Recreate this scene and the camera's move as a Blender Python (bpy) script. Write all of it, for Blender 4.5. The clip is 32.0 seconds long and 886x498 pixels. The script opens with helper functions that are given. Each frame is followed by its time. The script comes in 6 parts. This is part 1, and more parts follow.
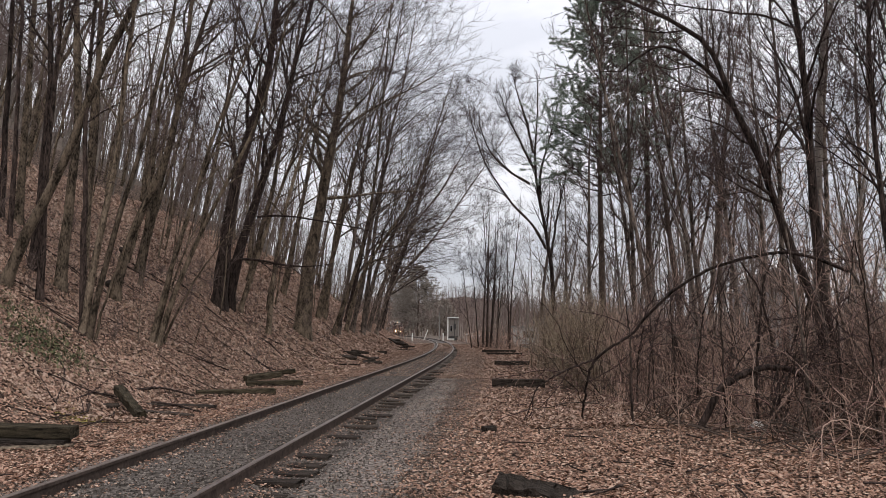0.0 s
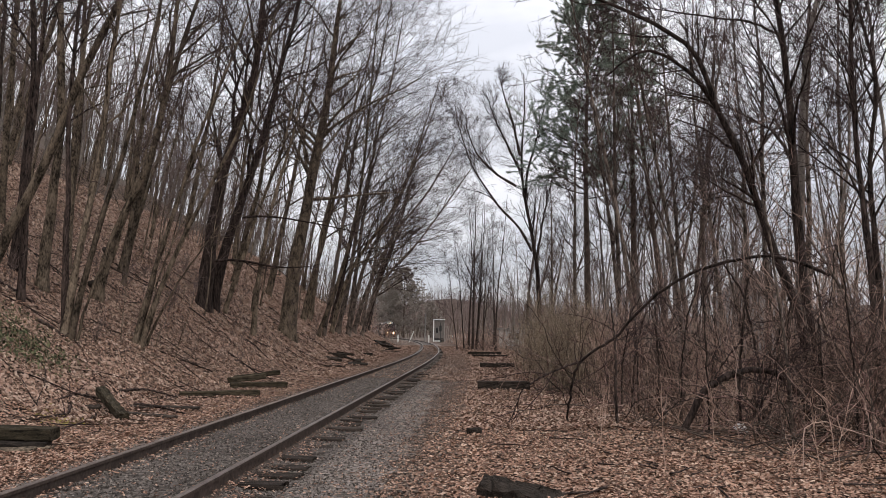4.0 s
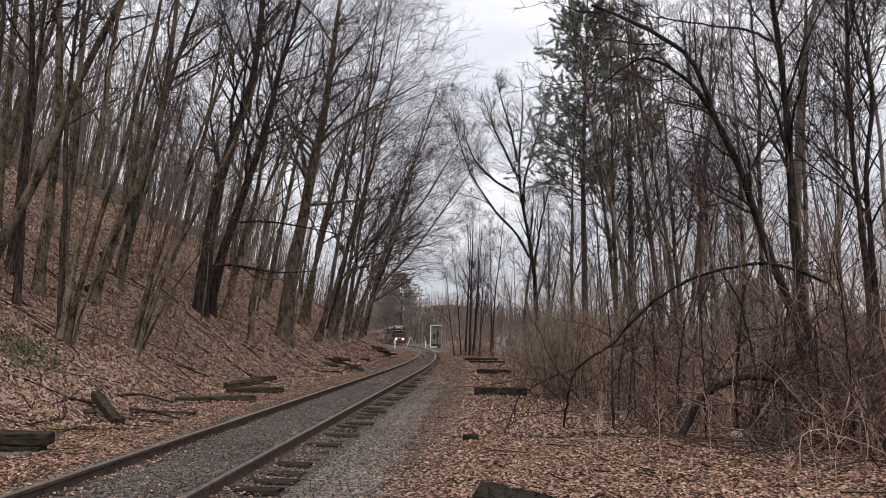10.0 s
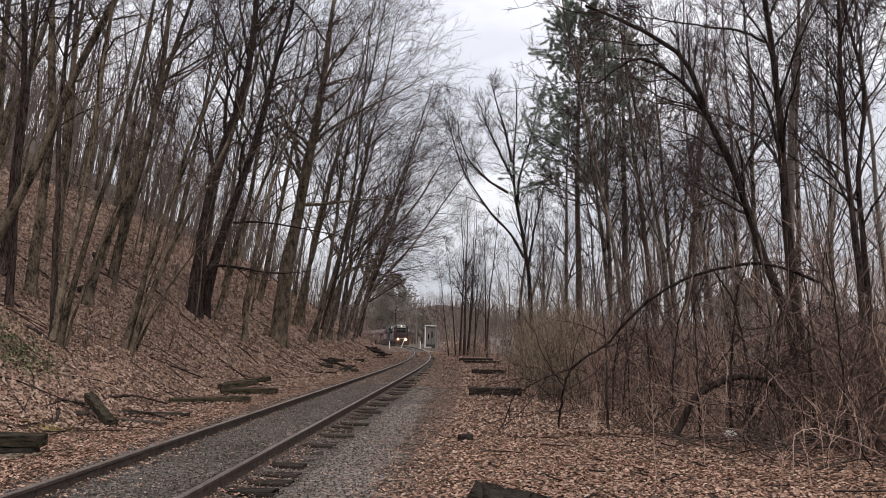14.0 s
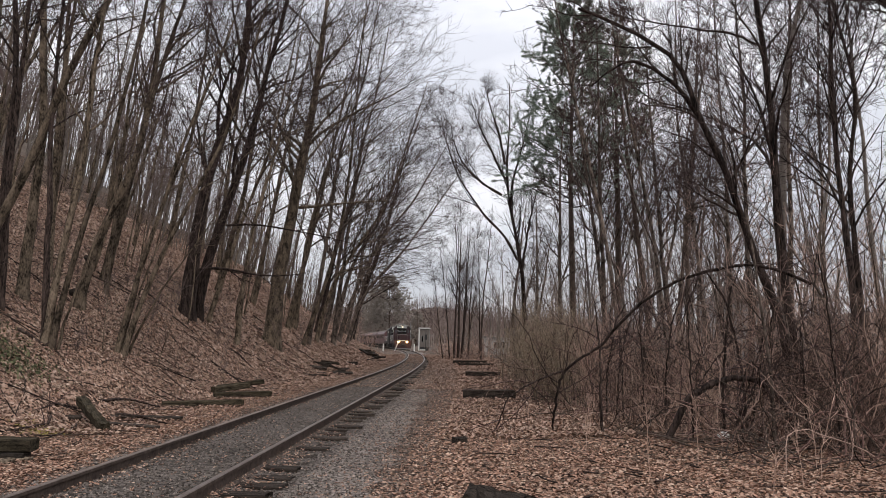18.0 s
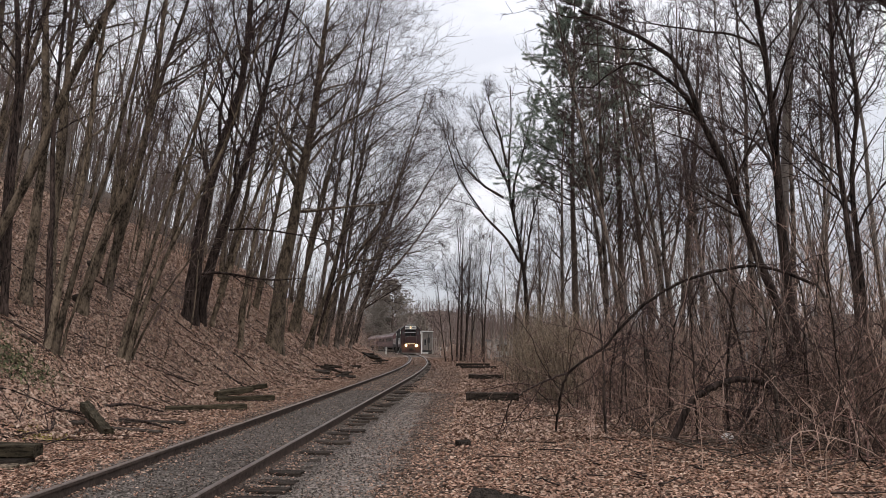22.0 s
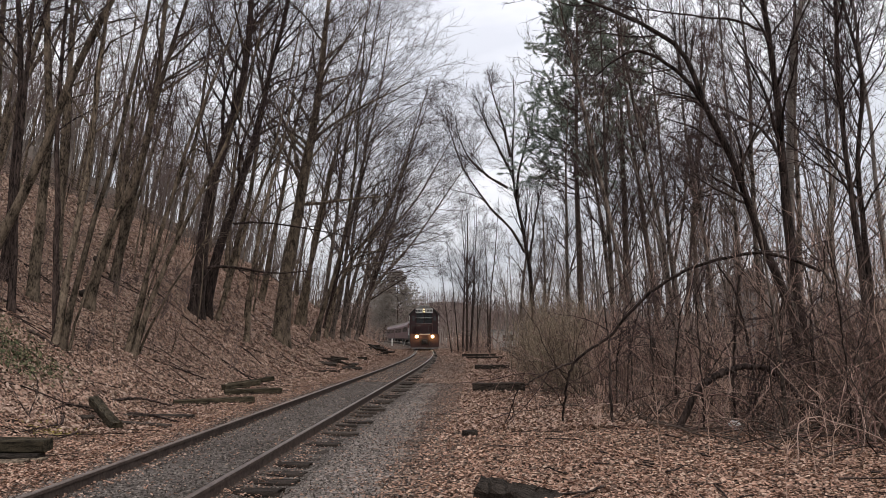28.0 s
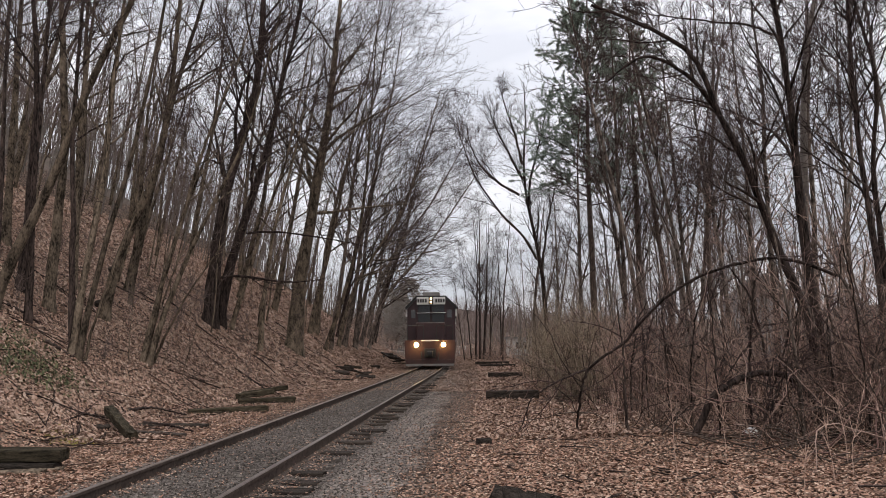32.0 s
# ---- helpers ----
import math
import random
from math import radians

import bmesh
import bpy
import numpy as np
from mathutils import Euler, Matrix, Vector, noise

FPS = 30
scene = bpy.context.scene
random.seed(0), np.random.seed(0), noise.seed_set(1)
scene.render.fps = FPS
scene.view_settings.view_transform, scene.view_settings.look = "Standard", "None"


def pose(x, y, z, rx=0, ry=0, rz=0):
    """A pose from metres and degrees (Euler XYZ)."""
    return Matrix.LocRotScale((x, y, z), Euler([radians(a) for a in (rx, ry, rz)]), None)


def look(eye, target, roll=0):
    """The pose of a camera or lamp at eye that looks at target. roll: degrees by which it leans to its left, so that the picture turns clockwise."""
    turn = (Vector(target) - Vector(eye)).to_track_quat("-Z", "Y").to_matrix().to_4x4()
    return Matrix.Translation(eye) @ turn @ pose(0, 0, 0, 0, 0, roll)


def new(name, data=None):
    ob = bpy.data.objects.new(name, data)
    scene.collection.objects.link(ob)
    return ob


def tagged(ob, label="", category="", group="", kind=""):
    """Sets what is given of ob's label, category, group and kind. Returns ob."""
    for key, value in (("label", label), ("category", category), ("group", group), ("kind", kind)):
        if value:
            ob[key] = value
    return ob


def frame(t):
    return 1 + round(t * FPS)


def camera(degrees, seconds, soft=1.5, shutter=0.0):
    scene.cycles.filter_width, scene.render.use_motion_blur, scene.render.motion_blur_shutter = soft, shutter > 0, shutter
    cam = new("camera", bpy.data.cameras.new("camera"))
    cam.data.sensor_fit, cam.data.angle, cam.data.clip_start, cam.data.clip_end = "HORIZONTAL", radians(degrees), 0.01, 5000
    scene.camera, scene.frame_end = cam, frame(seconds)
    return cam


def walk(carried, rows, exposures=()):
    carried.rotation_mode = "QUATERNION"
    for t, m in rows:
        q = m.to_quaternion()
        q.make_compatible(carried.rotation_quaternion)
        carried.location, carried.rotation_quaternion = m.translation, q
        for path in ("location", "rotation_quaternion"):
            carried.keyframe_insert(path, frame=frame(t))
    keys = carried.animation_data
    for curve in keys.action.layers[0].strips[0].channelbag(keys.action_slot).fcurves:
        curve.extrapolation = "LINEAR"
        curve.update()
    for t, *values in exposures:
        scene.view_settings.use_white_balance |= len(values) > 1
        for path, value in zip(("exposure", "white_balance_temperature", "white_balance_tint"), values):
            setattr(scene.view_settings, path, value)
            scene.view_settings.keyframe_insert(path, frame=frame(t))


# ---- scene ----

EYE = (0.0, 0.0, 1.6)


def view(yaw, pitch, roll):
    """Pose of the hand-held camera: degrees to the right, up, and leaning left."""
    a, b = radians(yaw), radians(pitch)
    way = Vector((math.sin(a) * math.cos(b), math.cos(a) * math.cos(b), math.sin(b)))
    return look(EYE, Vector(EYE) + way, roll)


cam = camera(65, 32.0, soft=0.5)
walk(cam, [
    (0, view(0.000, 6.770, 0.639)), (0.5, view(0.125, 6.785, 0.712)), (1, view(0.304, 6.787, 0.721)),
    (1.5, view(0.445, 6.811, 0.784)), (2, view(0.647, 6.799, 0.805)), (2.5, view(0.703, 6.814, 0.808)),
    (3, view(0.945, 6.835, 0.812)), (3.5, view(1.055, 6.859, 0.831)), (5.5, view(1.409, 7.308, 0.811)),
    (6, view(1.438, 7.410, 0.844)), (6.5, view(1.456, 7.527, 0.798)), (7, view(1.476, 7.591, 0.812)),
    (7.5, view(1.454, 7.595, 0.798)), (8, view(1.429, 7.539, 0.834)), (8.5, view(1.470, 7.548, 0.889)),
    (9, view(1.423, 7.514, 0.963)), (9.5, view(1.371, 7.504, 1.017)), (10, view(1.350, 7.420, 1.053)),
    (10.5, view(1.422, 7.402, 1.033)), (11, view(1.551, 7.447, 0.977)), (11.5, view(1.513, 7.501, 1.010)),
    (12, view(1.586, 7.503, 1.024)), (12.5, view(1.683, 7.465, 0.962)), (13, view(1.770, 7.438, 0.929)),
    (13.5, view(1.834, 7.469, 0.908)), (14, view(1.811, 7.459, 0.927)), (14.5, view(1.865, 7.463, 0.912)),
    (16.5, view(2.140, 7.653, 0.799)), (17, view(2.215, 7.611, 0.797)), (17.5, view(2.297, 7.667, 0.768)),
    (18, view(2.331, 7.653, 0.760)), (18.5, view(2.306, 7.671, 0.750)), (19, view(2.275, 7.671, 0.718)),
    (19.5, view(2.279, 7.679, 0.691)), (20, view(2.205, 7.692, 0.646)), (20.5, view(2.161, 7.799, 0.636)),
    (21, view(2.158, 7.875, 0.531)), (21.5, view(2.146, 7.895, 0.416)), (22, view(2.148, 7.899, 0.400)),
    (22.5, view(2.167, 7.899, 0.291)), (23, view(2.196, 7.873, 0.226)), (23.5, view(2.266, 7.829, 0.108)),
    (24, view(2.317, 7.812, 0.167)), (24.5, view(2.336, 7.684, 0.031)), (25, view(2.339, 7.519, -0.039)),
    (25.5, view(2.297, 7.365, -0.060)), (27.5, view(1.965, 7.151, -0.232)), (28, view(1.763, 7.159, -0.288)),
    (28.5, view(1.529, 7.230, -0.301)), (29, view(1.359, 7.298, -0.324)), (29.5, view(1.218, 7.337, -0.409)),
    (30, view(1.132, 7.469, -0.456)), (30.5, view(1.006, 7.565, -0.522)), (31, view(0.906, 7.616, -0.598)),
    (31.5, view(0.833, 7.673, -0.639)), (32, view(0.755, 7.806, -0.635))])

# ---- light: an overcast winter sky with a wide, weak sun ----
world = bpy.data.worlds.new("overcast_sky")
scene.world = world
world.use_nodes = True
wn = world.node_tree
wn.nodes.clear()
w_out = wn.nodes.new("ShaderNodeOutputWorld")
w_bg = wn.nodes.new("ShaderNodeBackground")
w_sky = wn.nodes.new("ShaderNodeTexSky")
w_sky.sky_type = "NISHITA"
w_sky.sun_disc = False
w_sky.sun_elevation = radians(52)
w_sky.sun_rotation = radians(160)
w_co = wn.nodes.new("ShaderNodeTexCoord")
w_map = wn.nodes.new("ShaderNodeMapping")
w_map.inputs["Scale"].default_value = (1.6, 1.6, 4.5)
w_cloud = wn.nodes.new("ShaderNodeTexNoise")
w_cloud.inputs["Scale"].default_value = 1.7
w_cloud.inputs["Detail"].default_value = 5
w_ramp = wn.nodes.new("ShaderNodeValToRGB")
w_ramp.color_ramp.elements[0].position = 0.38
w_ramp.color_ramp.elements[0].color = (6.7, 6.8, 7.4, 1)
w_ramp.color_ramp.elements[1].position = 0.62
w_ramp.color_ramp.elements[1].color = (9.35, 9.25, 9.6, 1)
w_mix = wn.nodes.new("ShaderNodeMix")
w_mix.data_type = "RGBA"
w_mix.inputs["Factor"].default_value = 0.9
wn.links.new(w_co.outputs["Generated"], w_map.inputs["Vector"])
wn.links.new(w_map.outputs["Vector"], w_cloud.inputs["Vector"])
wn.links.new(w_cloud.outputs["Fac"], w_ramp.inputs["Fac"])
wn.links.new(w_sky.outputs["Color"], w_mix.inputs["A"])
wn.links.new(w_ramp.outputs["Color"], w_mix.inputs["B"])
# an overcast sky brightens from the horizon to the zenith
w_sep = wn.nodes.new("ShaderNodeSeparateXYZ")
w_rise = wn.nodes.new("ShaderNodeMapRange")
w_rise.inputs["To Min"].default_value, w_rise.inputs["To Max"].default_value = 0.85, 2.0
w_lift = wn.nodes.new("ShaderNodeVectorMath")
w_lift.operation = "SCALE"
wn.links.new(w_co.outputs["Generated"], w_sep.inputs["Vector"])
wn.links.new(w_sep.outputs["Z"], w_rise.inputs["Value"])
wn.links.new(w_mix.outputs["Result"], w_lift.inputs[0])
wn.links.new(w_rise.outputs["Result"], w_lift.inputs["Scale"])
wn.links.new(w_lift.outputs["Vector"], w_bg.inputs["Color"])
w_bg.inputs["Strength"].default_value = 0.105
wn.links.new(w_bg.outputs["Background"], w_out.inputs["Surface"])

sun = bpy.data.lights.new("sun", "SUN")
sun.energy, sun.angle, sun.color = 1.5, radians(50), (1.0, 0.91, 0.8)
sun_ob = new("sun", sun)
sun_ob.matrix_world = look((15, -30, 60), (0, 15, 0))
scene.view_settings.exposure = 0.0


# ---- materials ----
def shader(name, low, high, scale=6.0, rough=0.85, bump=0.3, stretch=(1, 1, 1), metal=0.0, fine=30.0, vary=0.25, depth=0.02, span_at=(0.34, 0.68)):
    """A surface of two colours mixed by coarse and fine grain, with relief and a change from object to object."""
    m = bpy.data.materials.new(name)
    m.use_nodes = True
    t = m.node_tree
    b = t.nodes["Principled BSDF"]
    co = t.nodes.new("ShaderNodeTexCoord")
    mp = t.nodes.new("ShaderNodeMapping")
    mp.inputs["Scale"].default_value = stretch
    n1 = t.nodes.new("ShaderNodeTexNoise")
    n1.inputs["Scale"].default_value, n1.inputs["Detail"].default_value = scale, 6
    n2 = t.nodes.new("ShaderNodeTexNoise")
    n2.inputs["Scale"].default_value, n2.inputs["Detail"].default_value = fine, 4
    add = t.nodes.new("ShaderNodeMix")
    add.inputs["Factor"].default_value = 0.45
    ramp = t.nodes.new("ShaderNodeValToRGB")
    ramp.color_ramp.elements[0].position, ramp.color_ramp.elements[1].position = span_at
    ramp.color_ramp.elements[0].color, ramp.color_ramp.elements[1].color = (*low, 1), (*high, 1)
    info = t.nodes.new("ShaderNodeObjectInfo")
    span = t.nodes.new("ShaderNodeMapRange")
    span.inputs["To Min"].default_value, span.inputs["To Max"].default_value = 1 - vary, 1 + vary
    tone = t.nodes.new("ShaderNodeHueSaturation")
    bp = t.nodes.new("ShaderNodeBump")
    bp.inputs["Strength"].default_value, bp.inputs["Distance"].default_value = bump, depth
    link = t.links.new
    link(co.outputs["Object"], mp.inputs["Vector"])
    link(mp.outputs["Vector"], n1.inputs["Vector"])
    link(mp.outputs["Vector"], n2.inputs["Vector"])
    link(n1.outputs["Fac"], add.inputs["A"])
    link(n2.outputs["Fac"], add.inputs["B"])
    link(add.outputs["Result"], ramp.inputs["Fac"])
    link(info.outputs["Random"], span.inputs["Value"])
    link(span.outputs["Result"], tone.inputs["Value"])
    link(ramp.outputs["Color"], tone.inputs["Color"])
    link(tone.outputs["Color"], b.inputs["Base Color"])
    link(add.outputs["Result"], bp.inputs["Height"])
    link(bp.outputs["Normal"], b.inputs["Normal"])
    b.inputs["Roughness"].default_value = rough
    b.inputs["Specular IOR Level"].default_value = 0.1 if rough >= 0.7 else 0.5
    b.inputs["Metallic"].default_value = metal
    return m


def scatter_shader(name, stops, rough=0.8):
    """Many small pieces in one mesh, each piece with a colour of its own out of the stops."""
    m = bpy.data.materials.new(name)
    m.use_nodes = True
    t = m.node_tree
    b = t.nodes["Principled BSDF"]
    g = t.nodes.new("ShaderNodeNewGeometry")
    r = t.nodes.new("ShaderNodeValToRGB")
    while len(r.color_ramp.elements) < len(stops):
        r.color_ramp.elements.new(0.5)
    r.color_ramp.interpolation = "CONSTANT"
    for i, c in enumerate(stops):
        r.color_ramp.elements[i].position = i / len(stops)
        r.color_ramp.elements[i].color = (*c, 1)
    co = t.nodes.new("ShaderNodeTexCoord")
    n = t.nodes.new("ShaderNodeTexNoise")
    n.inputs["Scale"].default_value, n.inputs["Detail"].default_value = 0.8, 5
    mul = t.nodes.new("ShaderNodeMix")
    mul.data_type, mul.blend_type = "RGBA", "MULTIPLY"
    mul.inputs["Factor"].default_value = 0.55
    t.links.new(g.outputs["Random Per Island"], r.inputs["Fac"])
    t.links.new(co.outputs["Object"], n.inputs["Vector"])
    t.links.new(r.outputs["Color"], mul.inputs["A"])
    t.links.new(n.outputs["Fac"], mul.inputs["B"])
    t.links.new(mul.outputs["Result"], b.inputs["Base Color"])
    b.inputs["Roughness"].default_value = rough
    b.inputs["Specular IOR Level"].default_value = 0.1 if rough >= 0.7 else 0.5
    return m


def glowing(name, colour, strength):
    m = bpy.data.materials.new(name)
    m.use_nodes = True
    b = m.node_tree.nodes["Principled BSDF"]
    b.inputs["Base Color"].default_value = (*colour, 1)
    b.inputs["Emission Color"].default_value = (*colour, 1)
    b.inputs["Emission Strength"].default_value = strength
    return m


def leaf_floor():
    """Forest floor: fallen leaves as flakes of many browns; where the gravel mask is set, grey ballast chips."""
    m = bpy.data.materials.new("leaf_floor")
    m.use_nodes = True
    t = m.node_tree
    link = t.links.new
    b = t.nodes["Principled BSDF"]
    co = t.nodes.new("ShaderNodeTexCoord")
    flake = t.nodes.new("ShaderNodeTexVoronoi")
    flake.inputs["Scale"].default_value = 16
    sep = t.nodes.new("ShaderNodeSeparateColor")
    hue = t.nodes.new("ShaderNodeValToRGB")
    # browns kept very dark, to paint shade into the gaps between laid leaves
    cols = ((0.01, 0.0065, 0.005), (0.05, 0.032, 0.024), (0.13, 0.088, 0.067), (0.25, 0.182, 0.14), (0.02, 0.0127, 0.0095), (0.08, 0.05, 0.038))
    while len(hue.color_ramp.elements) < len(cols):
        hue.color_ramp.elements.new(0.5)
    for i, c in enumerate(cols):
        hue.color_ramp.elements[i].position = i / (len(cols) - 1)
        hue.color_ramp.elements[i].color = (*c, 1)
    chip = t.nodes.new("ShaderNodeTexVoronoi")
    chip.inputs["Scale"].default_value = 28
    sep2 = t.nodes.new("ShaderNodeSeparateColor")
    grey = t.nodes.new("ShaderNodeValToRGB")
    grey.color_ramp.elements[0].color, grey.color_ramp.elements[1].color = (0.05, 0.0425, 0.0375, 1), (0.34, 0.292, 0.262, 1)
    mask = t.nodes.new("ShaderNodeAttribute")
    mask.attribute_name = "gravel"
    patch = t.nodes.new("ShaderNodeTexNoise")
    patch.inputs["Scale"].default_value, patch.inputs["Detail"].default_value = 2.2, 7
    edge = t.nodes.new("ShaderNodeMath")
    edge.operation = "ADD"
    cut = t.nodes.new("ShaderNodeMapRange")
    cut.inputs["From Min"].default_value, cut.inputs["From Max"].default_value = 0.93, 1.05
    both = t.nodes.new("ShaderNodeMix")
    both.data_type = "RGBA"
    stain = t.nodes.new("ShaderNodeTexNoise")
    stain.inputs["Scale"].default_value, stain.inputs["Detail"].default_value = 0.45, 5
    dark = t.nodes.new("ShaderNodeMapRange")
    dark.inputs["From Min"].default_value, dark.inputs["From Max"].default_value = 0.3, 0.7
    dark.inputs["To Min"].default_value, dark.inputs["To Max"].default_value = 0.7, 1.15
    tone = t.nodes.new("ShaderNodeHueSaturation")
    tall = t.nodes.new("ShaderNodeMix")
    bp = t.nodes.new("ShaderNodeBump")
    bp.inputs["Strength"].default_value, bp.inputs["Distance"].default_value = 1.0, 0.05
    for n in (flake, chip, patch, stain):
        link(co.outputs["Object"], n.inputs["Vector"])
    link(flake.outputs["Color"], sep.inputs["Color"])
    link(sep.outputs["Red"], hue.inputs["Fac"])
    link(chip.outputs["Color"], sep2.inputs["Color"])
    link(sep2.outputs["Red"], grey.inputs["Fac"])
    # chips on the bed get a darker value than those on the path
    bed_level = t.nodes.new("ShaderNodeMapRange")
    bed_level.inputs["From Min"].default_value, bed_level.inputs["From Max"].default_value = 0.8, 0.94
    bed_level.inputs["To Min"].default_value, bed_level.inputs["To Max"].default_value = 1.05, 0.55
    bed_tone = t.nodes.new("ShaderNodeHueSaturation")
    link(mask.outputs["Fac"], bed_level.inputs["Value"])
    link(bed_level.outputs["Result"], bed_tone.inputs["Value"])
    link(grey.outputs["Color"], bed_tone.inputs["Color"])
    link(mask.outputs["Fac"], edge.inputs[0])
    link(patch.outputs["Fac"], edge.inputs[1])
    link(edge.outputs["Value"], cut.inputs["Value"])
    link(cut.outputs["Result"], both.inputs["Factor"])
    link(hue.outputs["Color"], both.inputs["A"])
    link(bed_tone.outputs["Color"], both.inputs["B"])
    link(both.outputs["Result"], tone.inputs["Color"])
    link(stain.outputs["Fac"], dark.inputs["Value"])
    link(dark.outputs["Result"], tone.inputs["Value"])
    link(tone.outputs["Color"], b.inputs["Base Color"])
    link(cut.outputs["Result"], tall.inputs["Factor"])
    link(flake.outputs["Distance"], tall.inputs["A"])
    link(chip.outputs["Distance"], tall.inputs["B"])
    link(tall.outputs["Result"], bp.inputs["Height"])
    link(bp.outputs["Normal"], b.inputs["Normal"])
    b.inputs["Roughness"].default_value = 0.9
    b.inputs["Specular IOR Level"].default_value = 0.1
    return m


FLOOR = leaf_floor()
BARK = shader("grey_brown_bark", (0.0194, 0.0151, 0.011), (0.18, 0.14, 0.104), 6, 0.95, 1.0, (1, 1, 0.4), fine=30, vary=0.35, depth=0.05, span_at=(0.4, 0.62))
# The darkest of the bark colours.
BARK_DARK = shader("dark_brown_bark", (0.00736, 0.00546, 0.00492), (0.0782, 0.0563, 0.0484), 13, 0.92, 1.0, (1, 1, 0.22), fine=45, vary=0.35, depth=0.05, span_at=(0.4, 0.64))
BARK_MID = shader("brown_grey_bark", (0.0213, 0.0168, 0.0142), (0.213, 0.168, 0.14), 5, 0.95, 1.0, (1, 1, 0.5), fine=24, vary=0.35, depth=0.04, span_at=(0.4, 0.64))
# Slim stems: bark lightened with the pallor of haze.
HAZE_POLE = shader("haze_paled_sapling_bark", (0.1, 0.086, 0.076), (0.26, 0.224, 0.2), 6, 0.95, 0.3, (1, 1, 0.4), fine=30, vary=0.2)
BARK_RED = shader("reddish_pine_bark", (0.0506, 0.038, 0.0316), (0.156, 0.117, 0.0959), 6, 0.95, 0.9, (1, 1, 0.5), fine=20, vary=0.2, depth=0.03)
TWIG = shader("bare_twig", (0.0234, 0.015, 0.0147), (0.078, 0.0515, 0.0497), 3, 0.9, 0.0, vary=0.25)
TWIG_RED = shader("reddish_budding_twig", (0.07, 0.041, 0.0354), (0.2, 0.124, 0.106), 3, 0.9, 0.0, vary=0.25)
CANE = scatter_shader("reddish_brush_cane", ((0.0534, 0.0355, 0.0285), (0.522, 0.35, 0.281), (0.64, 0.449, 0.36), (0.154, 0.102, 0.0825), (0.712, 0.518, 0.418)), 0.9)
CANE_TAN = scatter_shader("pale_tan_cane", ((0.246, 0.192, 0.14), (0.41, 0.326, 0.237), (0.148, 0.11, 0.0814), (0.508, 0.408, 0.304)), 0.9)
NEEDLE = scatter_shader("pine_needle", ((0.13, 0.171, 0.137), (0.273, 0.329, 0.262), (0.416, 0.47, 0.384)), 0.7)
# Far needles paled to grey: haze is mixed into their colour.
HAZE_NEEDLE = scatter_shader("haze_paled_needle", ((0.224, 0.1958, 0.169), (0.3248, 0.2856, 0.2496), (0.4256, 0.3754, 0.3312)), 0.8)
LEAF = scatter_shader("fallen_leaf", ((0.181, 0.106, 0.079), (0.439, 0.267, 0.194), (0.529, 0.352, 0.263), (0.378, 0.225, 0.163), (0.605, 0.437, 0.338), (0.469, 0.288, 0.211), (0.257, 0.154, 0.114)), 0.75)
BANK_LEAF = scatter_shader("weathered_bank_leaf", ((0.175, 0.112, 0.0865), (0.407, 0.269, 0.206), (0.492, 0.351, 0.276), (0.351, 0.228, 0.173), (0.549, 0.414, 0.331), (0.429, 0.288, 0.222), (0.246, 0.157, 0.122)), 0.8)
STONE = scatter_shader("ballast_chip", ((0.045, 0.038, 0.033), (0.21, 0.18, 0.159), (0.12, 0.102, 0.09), (0.29, 0.252, 0.227), (0.08, 0.067, 0.059)), 0.85)
TIE = shader("weathered_tie_wood", (0.0048, 0.0036, 0.0032), (0.08, 0.0632, 0.052), 4, 0.9, 1.0, (1, 6, 6), fine=40, vary=0.35, span_at=(0.38, 0.66))
TIE_MOSS = shader("mossy_tie_wood", (0.006, 0.005, 0.004), (0.088, 0.072, 0.048), 4, 0.95, 1.0, (1, 6, 6), fine=40, vary=0.25, span_at=(0.38, 0.66))
RAIL_SIDE = shader("rusty_rail", (0.035, 0.026, 0.022), (0.1, 0.077, 0.066), 9, 0.75, 0.3, metal=0.1, vary=0.05)
RAIL_TOP = shader("worn_rail_head", (0.163, 0.13, 0.112), (0.312, 0.255, 0.226), 9, 0.38, 0.1, metal=0.8, vary=0.05)
ROTTEN = shader("black_rotten_wood", (0.004, 0.0035, 0.003), (0.06, 0.048, 0.04), 9, 0.95, 1.0, (1, 4, 4), fine=50, vary=0.2, depth=0.04)
CANE_DARK = scatter_shader("dark_brush_cane", ((0.0296, 0.0207, 0.0172), (0.378, 0.26, 0.217), (0.118, 0.0805, 0.0678), (0.427, 0.301, 0.249)), 0.9)
# Branch grey that carries the far hill's haze in its colour.
WOODS_TWIG = shader("hazy_grey_wood", (0.0616, 0.0459, 0.04214), (0.168, 0.1244, 0.1127), 1.5, 0.95, 0.0, vary=0.0)
GREEN = scatter_shader("evergreen_ground_leaf", ((0.05, 0.055, 0.028), (0.1, 0.105, 0.055), (0.17, 0.165, 0.09)), 0.7)
MOSS = scatter_shader("yellow_green_moss", ((0.3, 0.24, 0.07), (0.42, 0.33, 0.12), (0.2, 0.18, 0.06)), 0.9)
MAROON = shader("dark_maroon_paint", (0.0182, 0.0057, 0.00718), (0.0405, 0.0108, 0.0126), 3, 0.45, 0.05, vary=0.1)
BLACK = shader("sooty_black_paint", (0.005, 0.005, 0.005), (0.015, 0.014, 0.0135), 4, 0.55, 0.1, vary=0.1)
# Reddish-brown pilot paint with the ditch lights' glow tinted into it.
PILOT_GLOW = shader("glow_tinted_pilot_paint", (0.0202, 0.00667, 0.0058), (0.0471, 0.014, 0.0109), 4, 0.6, 0.1, vary=0.05)
GREY = shader("dusty_grey_steel", (0.12, 0.115, 0.11), (0.22, 0.21, 0.2), 4, 0.6, 0.1, vary=0.1)
